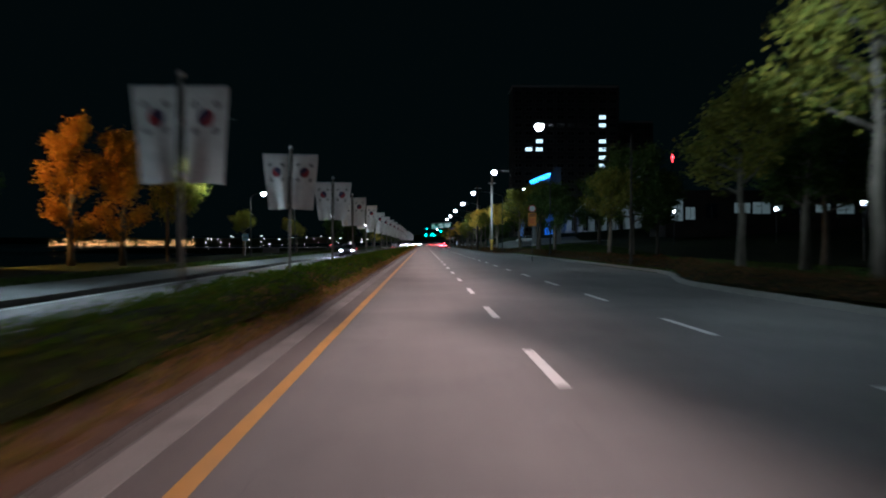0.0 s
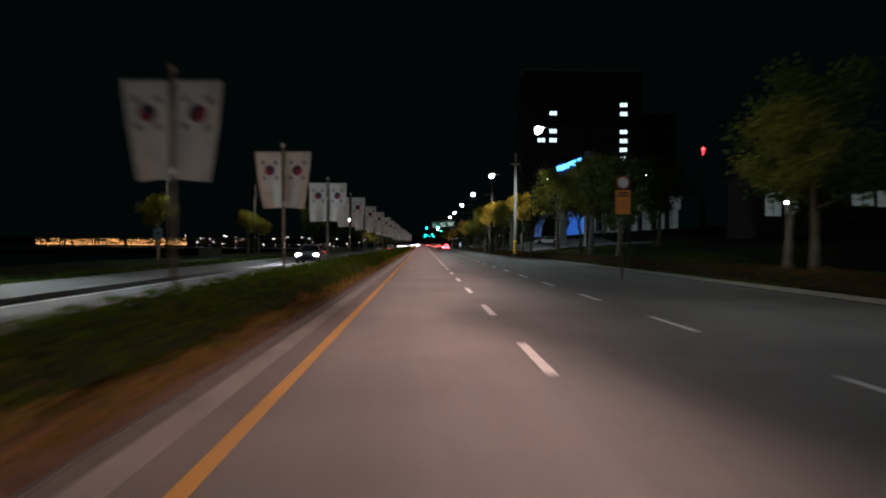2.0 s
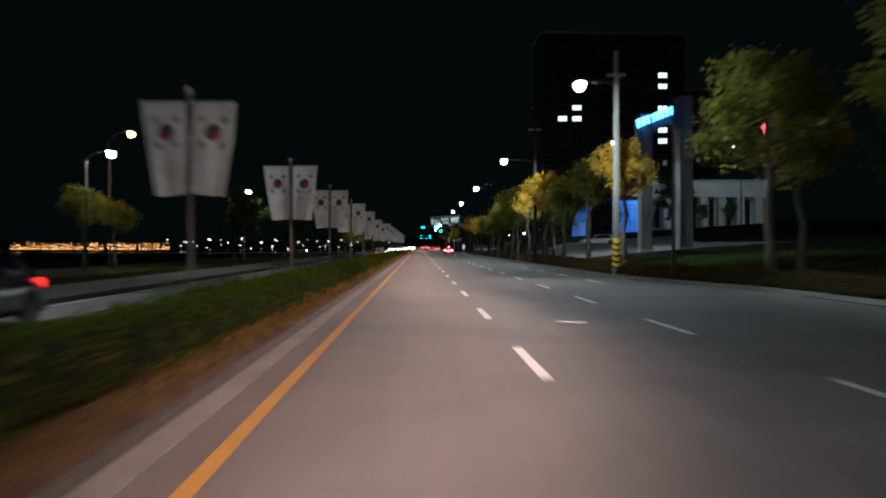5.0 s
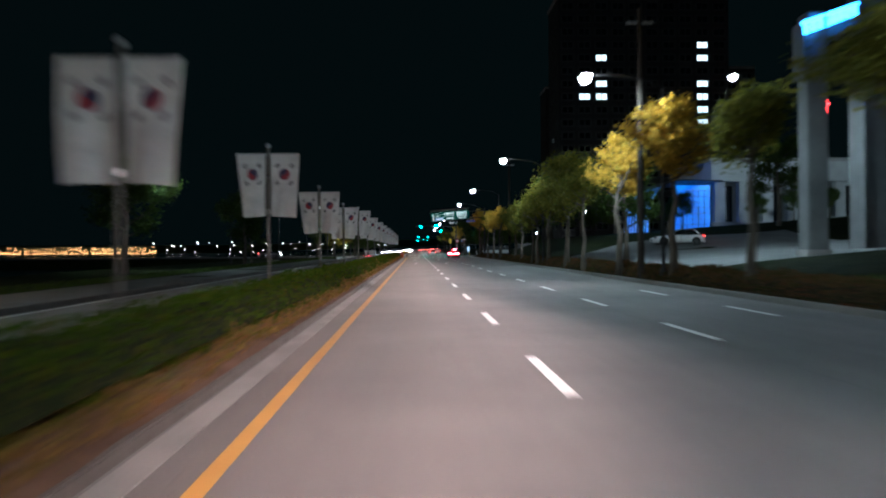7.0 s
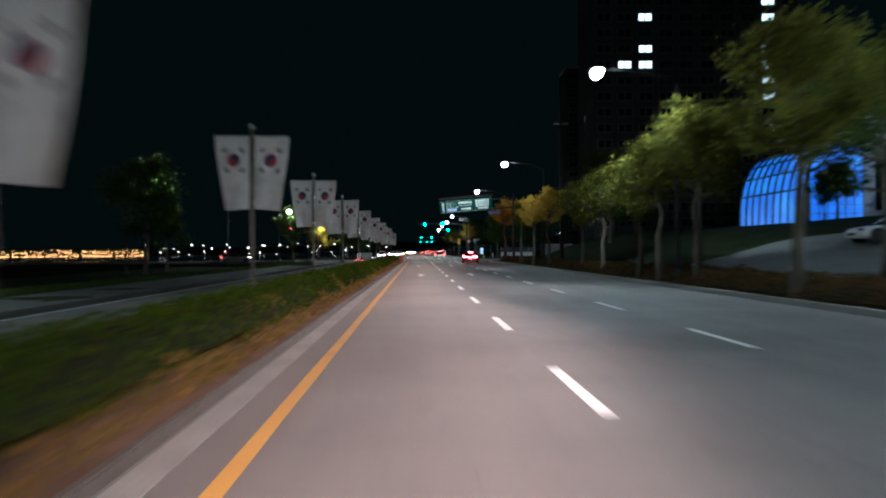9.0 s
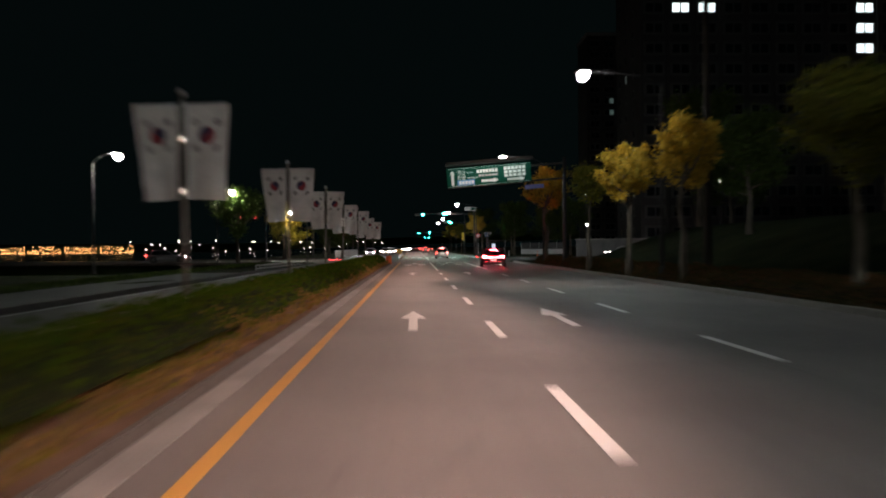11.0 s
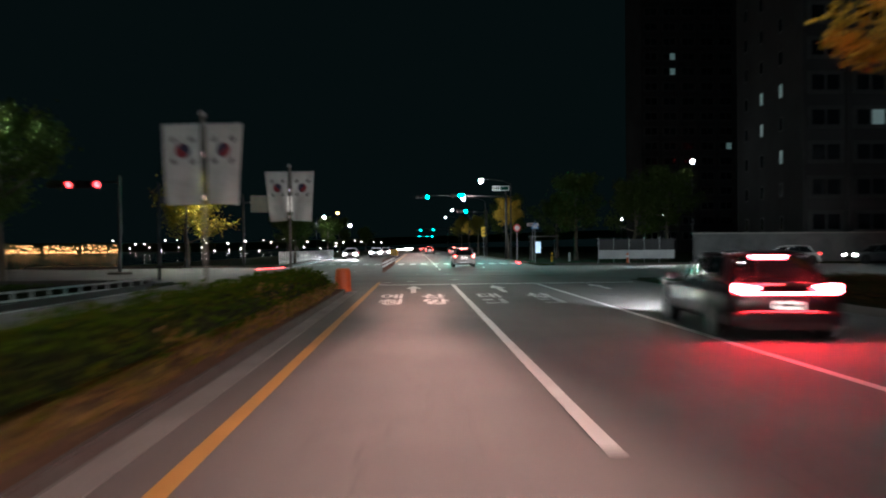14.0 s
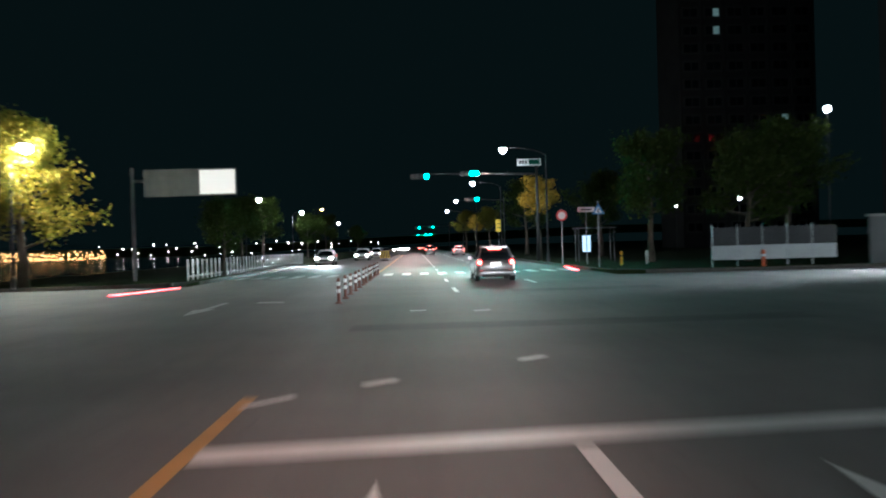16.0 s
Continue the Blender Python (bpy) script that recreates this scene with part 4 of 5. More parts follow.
for k in range(-1, 25):
    y = 11.7 + 10.0 * k + 0.25 * math.sin(k * 3.1) + y_fit.get(k, 0.0)
    drop = drop_fit.get(k, 0.05 if k < 5 else 0.12 if k < 9 else 0.19)
    top = thing("flag_pole", "steel pole with two white printed flags on the median", "flag pole", pose(-3.54 + 0.03 * math.sin(k * 5) + side_shift.get(k, 0.0), y, 0.14 - drop, 0.6 * math.sin(k * 2.2), 0.7 * math.sin(k * 1.3), 3 * math.sin(k)), "flag poles along the median")
    for name, me, z in (("pole", pole_me, 0), ("cap", cap_me, 4.0), ("cross_arm", arm_me, 0), ("clamp", clamp_me, 3.3), ("clamp", clamp_me, 2.5)):
        ob = part(name, me, None, top)
        ob.location.z = z
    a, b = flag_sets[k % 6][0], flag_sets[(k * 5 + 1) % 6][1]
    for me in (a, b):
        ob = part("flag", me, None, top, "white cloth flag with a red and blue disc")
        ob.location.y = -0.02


# ---- overhead direction sign ----
def sign_arrow(parent, x, z, length, turn, width=0.09):
    bm = bmesh.new()
    L = length
    for poly in ([(-width, 0), (width, 0), (width, L * 0.72), (-width, L * 0.72)], [(-2.3 * width, L * 0.72), (2.3 * width, L * 0.72), (0, L)]):
        bm.faces.new([bm.verts.new((px, py, 0)) for px, py in poly])
    ob = part("arrow", bm, SIGN_WHITE, parent)
    ob.matrix_basis = pose(x, -0.036, z, 90, 0, 0) @ pose(0, 0, 0, 0, 0, turn)


def sign_bars(parent, x0, x1, z, h, n, material):
    w = (x1 - x0) / n
    for k in range(n):
        part("writing_bar", box(x0 + k * w + 0.12 * w, x0 + (k + 1) * w - 0.12 * w, -0.038, -0.032, z - h / 2, z + h / 2, 0.0), material, parent)


gantry = thing("direction_sign", "green overhead direction sign on a cantilever mast", "road sign", pose(10.35, 234.6, 0.1))
part("mast", sweep(bmesh.new(), [(0, 0, 0), (0, 0, 3.5), (0, 0, 7.6)], [0.16, 0.14, 0.12], 14), LAMP_STEEL, gantry, smooth=True)
part("base_plate", box(-0.3, 0.3, -0.3, 0.3, 0, 0.05, 0.01), LAMP_STEEL, gantry)
for z in (5.95, 7.0):
    part("beam", bar((0, 0.12, z + 0.2), (-8.0, 0.12, z - 0.45), 0.07), LAMP_STEEL, gantry)
panel = part("panel", box(-2.9, 2.9, -0.03, 0.03, -0.66, 0.66, 0.012), SIGN_GREEN, gantry, "green sign panel with white writing")
panel.matrix_basis = pose(-5.2, -0.02, 6.36, 0, -4.6, 0)
part("border", box(-2.86, 2.86, -0.034, -0.031, 0.60, 0.615), SIGN_WHITE, panel)
part("border", box(-2.86, 2.86, -0.034, -0.031, -0.615, -0.60), SIGN_WHITE, panel)
sign_arrow(panel, -2.52, -0.52, 1.02, 0, 0.085)
for text, x, z, s in (("예산", -2.22, 0.20, 0.34), ("청양", -2.22, -0.14, 0.34), ("Yesan", -1.52, 0.22, 0.18), ("Cheongyang", -1.52, -0.11, 0.15)):
    lettering("lettering", text, s, SIGN_WHITE, panel, pose(x, -0.034, z, 90, 0, 0), 1.0, 1.0, 0.003)
part("blue_field", box(-2.2, -1.02, -0.036, -0.031, -0.55, -0.20), SIGN_BLUE, panel, "pale blue field")
for k in range(5):
    part("writing_bar", box(-2.08 + 0.21 * k, -1.94 + 0.21 * k, -0.042, -0.037, -0.48, -0.27), SIGN_WHITE, panel)
sign_bars(panel, -0.85, 0.62, 0.32, 0.22, 7, SIGN_WHITE)
sign_bars(panel, -0.75, 0.62, 0.02, 0.13, 6, STEEL)
sign_arrow(panel, -0.55, -0.36, 1.15, -90, 0.075)
sign_bars(panel, 1.02, 2.55, 0.38, 0.22, 6, SIGN_WHITE)
sign_bars(panel, 1.02, 2.55, 0.12, 0.18, 5, SIGN_WHITE)
sign_bars(panel, 1.02, 2.55, -0.12, 0.18, 5, SIGN_WHITE)
sign_arrow(panel, 1.25, -0.40, 1.2, -90, 0.075)
part("sign_light", box(-2.95, 2.95, -1.15, -0.05, 0.80, 0.98, 0.03), BLACK, panel, "dark housing of the sign lighting")
plaque = part("plaque", box(-0.65, 0.65, -0.02, 0.02, -0.15, 0.15, 0.01), SIGN_PURPLE, gantry, "small violet street name plate")
plaque.matrix_basis = pose(-2.1, -0.15, 5.55, 0, -4, 0)
d = bpy.data.lights.new("sign_lamp", "AREA")
d.shape, d.size, d.size_y, d.energy, d.color = "RECTANGLE", 5.2, 0.12, 32, (0.75, 1.0, 0.98)
o = new("sign_lamp", d)
o.matrix_basis = pose(5.15, 233.55, 7.12, 0, -4.6, 0) @ pose(0, 0, 0, 42, 0, 0)


# ---- traffic signals ----
def signal_head(parent, x, z, lit, n=4, lamp=SIGNAL_GREEN):
    head = part("signal_head", box(-0.19 * n, 0.19 * n, -0.12, 0.1, -0.2, 0.2, 0.04), BLACK, parent)
    head.location = (x, -0.2, z)
    for k in range(n):
        cx = (k - (n - 1) / 2) * 0.37
        lens = part("lens", lathe(bmesh.new(), [(0.18, 0), (0.17, 0.03), (0.11, 0.07)], 18, pose(cx, -0.12, 0, 90, 0, 0)), lamp if k in lit else SIGNAL_DARK, head, ("lit red lens" if lamp is RED_LED else "lit green lens") if k in lit else "")
        bm = bmesh.new()
        n_s = 10
        rings = [[Vector((cx + 0.17 * math.cos(a), y, 0.17 * math.sin(a))) for a in np.linspace(-0.3, math.pi + 0.3, n_s)] for y in (-0.12, -0.34)]
        vs = [[bm.verts.new(p) for p in ring] for ring in rings]
        for i in range(n_s - 1):
            bm.faces.new((vs[0][i], vs[0][i + 1], vs[1][i + 1], vs[1][i]))
        part("visor", bm, BLACK, head)


def signal_mast(x, y, arm, heads, plate):
    top = thing("traffic_signal", "traffic signal mast with green lights lit", "traffic light", Matrix.Translation((x, y, 0.1)), "traffic signals")
    part("mast", sweep(bmesh.new(), [(0, 0, 0), (0, 0, 4), (0, 0, 7.7)], [0.15, 0.13, 0.11], 14), BLACK, top, smooth=True)
    part("arm", sweep(bmesh.new(), [(0, 0, 7.0), (-0.5 * arm, 0, 7.15), (-arm, 0, 7.2)], [0.09, 0.075, 0.05], 10), BLACK, top, smooth=True)
    for hx, hz, lit in heads:
        signal_head(top, hx, hz, lit)
        if y < 400:
            spot(x + hx + 0.5, y - 0.7, hz + 0.1, 900 * len(lit), (0.0, 1.0, 0.75), 2.2, (x + hx, y - 30, 0), 1.0, 0.1)
    if plate:
        p = part("name_plate", box(-0.95, 0.95, -0.03, 0.03, -0.27, 0.27, 0.01), SIGN_WHITE, top, "white street name plate with dark writing")
        p.location = (-0.6, -0.15, 7.95)
        part("field", box(-0.05, 0.85, -0.035, -0.031, -0.2, 0.2), SIGN_GREEN, p)
        for k in range(3):
            part("writing_bar", box(-0.82 + 0.24 * k, -0.64 + 0.24 * k, -0.036, -0.031, -0.14, 0.14), BLACK, p)
    return top


signal_mast(10.2, 318.3, 9.8, [(-9.4, 7.0, (3,)), (-5.4, 7.15, (2, 3))], True)
signal_mast(10.2, 486, 9.8, [(-9.2, 6.7, (3,)), (-5.2, 6.8, (3,))], False)
signal_mast(10.2, 640, 9.8, [(-9.2, 6.7, (3,)), (-5.2, 6.8, (3,)), (-2.5, 6.8, (3,))], False)
side = thing("traffic_signal", "side traffic signal with a lit green lens", "traffic light", Matrix.Translation((7.4, 341, 0)), "traffic signals")
part("mast", bar((2.6, 0, 0.1), (2.6, 0, 6.6), 0.09, 0.08), BLACK, side)
part("arm", bar((2.6, 0, 6.3), (-1.4, 0, 6.5), 0.05), BLACK, side)
signal_head(side, -0.9, 6.45, (3,))


cross = thing("traffic_signal", "traffic signal of the side street with red lights lit", "traffic light", Matrix.Translation((-17.6, 276.0, 0)), "traffic signals")
part("island", lathe(bmesh.new(), [(0.7, 0), (0.7, 0.12), (0.62, 0.15)], 24), KERB_STONE, cross)
part("mast", bar((0, 0, 0.15), (0, 0, 5.9), 0.10, 0.08), BLACK, cross)
part("arm", bar((0, 0, 5.5), (-4.1, 0, 5.6), 0.06, 0.045), BLACK, cross)
for hx in (-1.75, -3.4):
    signal_head(cross, hx, 5.35, (3,), 4, RED_LED)


# ---- signs and posts ----
def post_sign(name, label, x, y, h, build, z0=0.0, post=STEEL, turn=0.0):
    top = thing(name, label, "road sign", pose(x, y, z0, 0, 0, turn))
    part("post", bar((0, 0, 0), (0, 0, h), 0.038), post, top)
    build(top)
    return top


def disc(name, r, y, z, material, parent, n=28):
    return part(name, lathe(bmesh.new(), [(r, 0), (r, 0.006)], n, pose(0, y, z, 90, 0, 0)), material, parent)


def speed_sign(top):
    disc("rim", 0.30, -0.05, 4.42, SIGN_RED, top)
    disc("face", 0.235, -0.062, 4.42, SIGN_WHITE, top)
    b = part("board", box(-0.34, 0.34, -0.06, -0.04, 2.97, 4.06, 0.008), SIGN_ORANGE, top, "orange warning board with dark writing")
    for k, (w, z) in enumerate(((0.24, 3.94), (0.28, 3.81))):
        part("writing_bar", box(-w, w, -0.068, -0.062, z - 0.04, z + 0.03), BLACK, b)
    for k in range(3):
        part("writing_bar", box(-0.24, 0.24, -0.068, -0.062, 3.24 + 0.13 * k, 3.27 + 0.13 * k), SIGN_RED, b)


post_sign("speed_sign", "round red-rimmed speed sign above an orange board", 9.14, 68.2, 4.7, speed_sign, post=LAMP_STEEL)


def crossing_sign(top):
    bm = bmesh.new()
    for y in (-0.05, -0.03):
        bm.faces.new([bm.verts.new(p) for p in ((-0.36, y, 2.95), (0.36, y, 2.95), (0, y, 3.56))])
    bmesh.ops.bridge_loops(bm, edges=list(bm.edges))
    part("face", bm, SIGN_BLUE, top, "blue triangular face")
    bm = bmesh.new()
    bm.faces.new([bm.verts.new(p) for p in ((-0.2, -0.056, 3.03), (0.2, -0.056, 3.03), (0, -0.056, 3.38))])
    part("symbol_field", bm, SIGN_WHITE, top)
    part("symbol", box(-0.04, 0.04, -0.064, -0.058, 3.06, 3.24), BLACK, top)


post_sign("crossing_sign", "blue triangular crossing sign on a steel post", 10.5, 298, 3.7, crossing_sign, 0.1)


def plain_board(w, z0, z1, material, bars=2):
    def build(top):
        b = part("board", box(-w / 2, w / 2, -0.06, -0.04, z0, z1, 0.008), material, top)
        for k in range(bars):
            zz = z0 + (z1 - z0) * (k + 1) / (bars + 1)
            part("writing_bar", box(-0.32 * w, 0.32 * w, -0.068, -0.062, zz - 0.05, zz + 0.05), BLACK, b)
    return build


post_sign("yellow_sign", "upright yellow warning board on a post", 10.2, 349, 4.4, plain_board(0.7, 2.9, 4.35, SIGN_YELLOW), 0.1)
post_sign("round_sign", "round red prohibition sign on a post", 9.9, 306, 3.6, lambda t: (disc("rim", 0.36, -0.05, 3.2, SIGN_RED, t), disc("face", 0.24, -0.062, 3.2, SIGN_WHITE, t)), 0.1)
post_sign("name_plate", "small white name plate on a post", 11.3, 305, 3.7, plain_board(1.1, 3.35, 3.65, SIGN_WHITE, 1), 0.1)
post_sign("blue_sign", "small blue square sign on a thin post", -20.7, 95.3, 2.6, plain_board(0.7, 1.7, 2.5, SIGN_BLUE, 1), 0.1)
post_sign("information_board", "grey information board on the bank", -20.5, 110.3, 1.0, plain_board(2.2, 0.1, 0.85, FOOTWAY, 1), 0.1)
lake_sign = thing("gantry_sign", "long board with one lit end on a dark mast", "road sign", Matrix.Translation((-14.6, 296.7, 0.1)))
part("mast", bar((0, 0, 0), (0, 0, 6.0), 0.11, 0.08), LAMP_STEEL, lake_sign)
part("board", box(0.6, 5.5, -0.06, 0.0, 4.45, 5.9, 0.02), surface("board_grey_green", (0.05, 0.06, 0.055), (0.10, 0.11, 0.10), 0.8, 30, 0.7), lake_sign, "grey-green rectangular board")
# Bright end of the board is added as a glowing panel.
part("board_glow", box(3.55, 5.42, -0.075, -0.064, 4.53, 5.82, 0.0), glow("board_glow", (1.0, 0.93, 0.82), 0.19), lake_sign, "glowing panel standing for light on the board")
part("beam", bar((0, 0.08, 5.3), (5.4, 0.08, 5.3), 0.07), DARK_STEEL, lake_sign)
small = thing("banner_sign", "small dark plate on a dark steel post", "sign", Matrix.Translation((-10.9, 262.0, 0.15)))
part("post", bar((0, 0, 0), (0, 0, 4.2), 0.06, 0.05), LAMP_STEEL, small)
part("board", box(0.05, 1.25, -0.02, 0.02, 3.3, 3.6, 0.01), DARK_STEEL, small)

# utility pole with hazard stripes
pole = thing("utility_pole", "tall concrete utility pole with a yellow and black striped base", "utility pole", Matrix.Translation((10.15, 120.6, 0.1)))
part("pole", bar((0, 0, 0), (0, 0, 11.5), 0.19, 0.13, 18), POLE_CONCRETE, pole)
wrap = part("hazard_wrap", bar((0, 0, 0.35), (0, 0, 1.9), 0.197, 0.192, 24), SIGN_YELLOW, pole, "yellow and black striped wrap")
for k in range(5):
    bm = bmesh.new()
    ring = [(0.199, a) for a in np.linspace(0, 2 * math.pi, 25)]
    lower = [bm.verts.new((0.2 * math.cos(a), 0.2 * math.sin(a), 0.42 + 0.3 * k + 0.12 * math.sin(a))) for _, a in ring]
    upper = [bm.verts.new((0.2 * math.cos(a), 0.2 * math.sin(a), 0.55 + 0.3 * k + 0.12 * math.sin(a))) for _, a in ring]
    for i in range(24):
        bm.faces.new((lower[i], lower[i + 1], upper[i + 1], upper[i]))
    part("stripe", bm, BLACK, wrap)
part("transformer_bracket", box(-0.5, 0.5, -0.06, 0.06, 10.2, 10.35, 0.01), STEEL, pole)
for x, y in ((9.9, 148.0), (11.2, 209.5)):
    p = thing("utility_pole", "tall slim brown utility pole on the verge", "utility pole", Matrix.Translation((x, y, ground_height(x, y))))
    part("pole", bar((0, 0, 0), (0, 0, 12.0), 0.16, 0.11, 16), DIMMED_WOOD, p)
    part("crossbar", box(-0.6, 0.6, -0.05, 0.05, 11.3, 11.42, 0.01), STEEL, p)
control = thing("control_cabinet", "small orange roadside drum beside the striped pole", "cabinet", Matrix.Translation((10.5, 120.2, 0.12)))
part("drum", lathe(bmesh.new(), [(0.2, 0), (0.2, 0.05), (0.16, 0.08), (0.13, 0.7), (0.1, 0.74)], 18), PLASTIC_ORANGE, control)
drum = thing("traffic_drum", "orange plastic traffic drum at the median end", "traffic drum", Matrix.Translation((-2.42, 254.65, 0.0)))
part("body", lathe(bmesh.new(), [(0.30, 0), (0.30, 0.08), (0.27, 0.1), (0.265, 0.5), (0.25, 0.74), (0.2, 0.80)], 20), PLASTIC_ORANGE, drum)
part("reflector_band", lathe(bmesh.new(), [(0.270, 0.42), (0.268, 0.50)], 20), PLASTIC_ORANGE, drum)

first = None
for k in range(12):
    m = Matrix.Translation((-1.9 + 0.02 * math.sin(k * 3), 275.9 + 2.15 * k, 0))
    if first is None:
        first = thing("delineator_post", "slim orange delineator post with reflective bands", "delineator post", m, "delineator posts on the centre line")
        part("post", lathe(bmesh.new(), [(0.11, 0), (0.11, 0.03), (0.05, 0.06), (0.045, 0.68), (0.03, 0.72)], 14), POST_RED, first)
        for z in (0.3, 0.5):
            part("reflector", lathe(bmesh.new(), [(0.05, z), (0.05, z + 0.11)], 14), SIGN_WHITE, first, "white reflective band")
    else:
        copy_thing(first, m)

for name, pts in (("light_strip", ((-10.9, 283.2), (-9.9, 288.3))), ("light_strip", ((8.9, 296.2), (9.62, 303.5)))):
    (x0, y0), (x1, y1) = pts
    ln = math.hypot(x1 - x0, y1 - y0)
    t = thing(name, "glowing red light strip set in the ground at the crossing", "light strip", Matrix.Translation((x0, y0, 0)) @ Matrix.Rotation(math.atan2(y1 - y0, x1 - x0), 4, "Z"))
    part("housing", box(0, ln, -0.14, 0.14, 0.0, 0.03, 0.006), DARK_STEEL, t)
    part("light", box(0.03, ln - 0.03, -0.10, 0.10, 0.028, 0.05, 0.006), RED_LED, t, "glowing red strip")


# ---- railings ----
def rail_fence(label, pts, height, rails, gap, material, bars=False, z0=0.14):
    top = thing("railing", label, "railing", Matrix.Translation((pts[0][0], pts[0][1], z0)))
    x0, y0 = pts[0]
    x1, y1 = pts[1]
    ln = math.hypot(x1 - x0, y1 - y0)
    n = int(ln / gap)
    dx, dy = (x1 - x0) / n, (y1 - y0) / n
    me = mesh_of("post", box(-0.04, 0.04, -0.04, 0.04, 0, height, 0.008), material)
    for k in range(n + 1):
        ob = part("post", me, None, top)
        ob.location = (k * dx, k * dy, 0)
    for z in rails:
        part("rail", bar((0, 0, z), (x1 - x0, y1 - y0, z), 0.035, None, 8), material, top)
    if bars:
        bme = mesh_of("baluster", bar((0, 0, 0.1), (0, 0, height - 0.05), 0.012, None, 6), material)
        q = int(ln / 0.3)
        for k in range(q):
            ob = part("baluster", bme, None, top)
            ob.location = ((x1 - x0) * k / q, (y1 - y0) * k / q, 0)
    return top


rail_fence("white steel guard railing beside the water", [(-12.7, 244.5), (-11.3, 262.2)], 0.68, (0.12, 0.38, 0.64), 1.0, WHITE_STEEL, z0=-0.42)
rail_fence("row of slim pale posts along the far kerb", [(-11.2, 294.5), (-10.9, 334)], 1.05, (0.2,), 0.9, WHITE_STEEL)

# low hoarding at the far corner
hoard = thing("hoarding", "pale panelled hoarding along the far corner", "fence", Matrix.Translation((14.9, 292.6, 0.1)))
for k in range(5):
    part("panel", box(1.25 * k, 1.25 * k + 1.22, -0.03, 0.03, 0.35, 1.05, 0.01), WALL_GREY, hoard)
    part("upper_panel", box(1.25 * k, 1.25 * k + 1.22, -0.02, 0.02, 1.1, 1.95, 0.01), NIGHT_WALL, hoard)
    part("post", box(1.25 * k - 0.03, 1.25 * k + 0.0, -0.05, 0.05, 0, 2.1, 0.005), STEEL, hoard)
awning = thing("awning_wall", "long low grey wall beyond the side street", "wall", Matrix.Translation((22.6, 292.3, 0.1)))
part("wall", box(0, 16, -0.1, 0.1, 0, 2.3, 0.02), surface("dull_wall", (0.07, 0.072, 0.075), (0.13, 0.132, 0.136), 0.7, 30, 0.85), awning)
part("coping", box(-0.1, 16.1, -0.2, 0.2, 2.3, 2.42, 0.02), GUTTER, awning)
for k, (x, y) in enumerate(((12.4, 300.6), (14.2, 301.6), (17.0, 291.6))):
    b = thing("bollard", "short pale bollard at the corner", "bollard", Matrix.Translation((x, y, 0.1)))
    part("post", lathe(bmesh.new(), [(0.09, 0), (0.09, 0.75), (0.06, 0.82)], 14), (SIGN_YELLOW, WHITE_STEEL, PLASTIC_ORANGE)[k], b)
    part("band", lathe(bmesh.new(), [(0.093, 0.5), (0.093, 0.62)], 14), BLACK if k == 0 else SIGN_WHITE, b)
shelter = thing("bus_shelter", "small glass shelter with a lit panel", "bus shelter", Matrix.Translation((12.2, 312, 0.1)))
for x in (0, 2.6):
    for y in (0, 1.2):
        part("post", box(x - 0.04, x + 0.04, y - 0.04, y + 0.04, 0, 2.4), DARK_STEEL, shelter)
part("roof", box(-0.2, 2.8, -0.3, 1.4, 2.4, 2.5, 0.02), DARK_STEEL, shelter)
part("light_panel", box(0.5, 1.1, 1.1, 1.16, 0.7, 1.9, 0.01), glow("shelter_panel", (0.5, 0.75, 1.0), 0.5), shelter, "lit white panel")
island = thing("traffic_island", "kerbed island with a striped yellow and black board", "traffic island", Matrix.Translation((-3.1, 344, 0)))
part("kerb", box(-0.5, 0.5, 0, 60, 0, 0.18, 0.04), KERB_STONE, island)
board = part("hazard_board", box(-0.55, 0.55, -0.1, -0.04, 0.35, 1.15, 0.01), SIGN_YELLOW, island, "yellow and black striped board")
for k in range(4):
    bm = bmesh.new()
    x = -0.5 + 0.28 * k
    bm.faces.new([bm.verts.new(p) for p in ((x, -0.105, 0.4), (x + 0.12, -0.105, 0.4), (x + 0.28, -0.105, 1.1), (x + 0.16, -0.105, 1.1))])
    part("stripe", bm, BLACK, board)
part("leg", box(-0.4, -0.34, -0.09, -0.04, 0.1, 0.4), STEEL, island)
part("leg", box(0.34, 0.4, -0.09, -0.04, 0.1, 0.4), STEEL, island)


# ---- cars ----
def ring(y, w, zb, zt, n=4.0, taper=0.0, count=24):
    out = []
    for k in range(count):
        a = 2 * math.pi * k / count
        c, s = math.cos(a), math.sin(a)
        px = w * math.copysign(abs(c) ** (2 / n), c)
        pz = (zb + zt) / 2 + (zt - zb) / 2 * math.copysign(abs(s) ** (2 / n), s)
        f = (pz - zb) / max(1e-6, zt - zb)
        out.append((px * (1 - taper * f), y, pz))
    return out


def wheel(parent, x, y, r=0.33):
    side = 1 if x > 0 else -1
    tyre = part("wheel", lathe(bmesh.new(), [(r * 0.6, -0.10), (r * 0.93, -0.105), (r, -0.07), (r, 0.07), (r * 0.93, 0.105), (r * 0.6, 0.10)], 24, pose(x, y, r, 0, 90 * side, 0)), RUBBER, parent, smooth=False)
    part("rim", lathe(bmesh.new(), [(r * 0.62, 0.06), (r * 0.6, 0.095), (r * 0.3, 0.075), (r * 0.12, 0.1)], 20, pose(x, y, r, 0, 90 * side, 0)), CHROME, tyre)
    for k in range(5):
        a = 2 * math.pi * k / 5
        ob = part("spoke", box(-0.02, 0.02, 0.03, r * 0.58, 0.085, 0.105), CHROME, tyre)
        ob.matrix_basis = pose(x, y, r, 0, 90 * side, 0) @ Matrix.Rotation(a, 4, "Z")


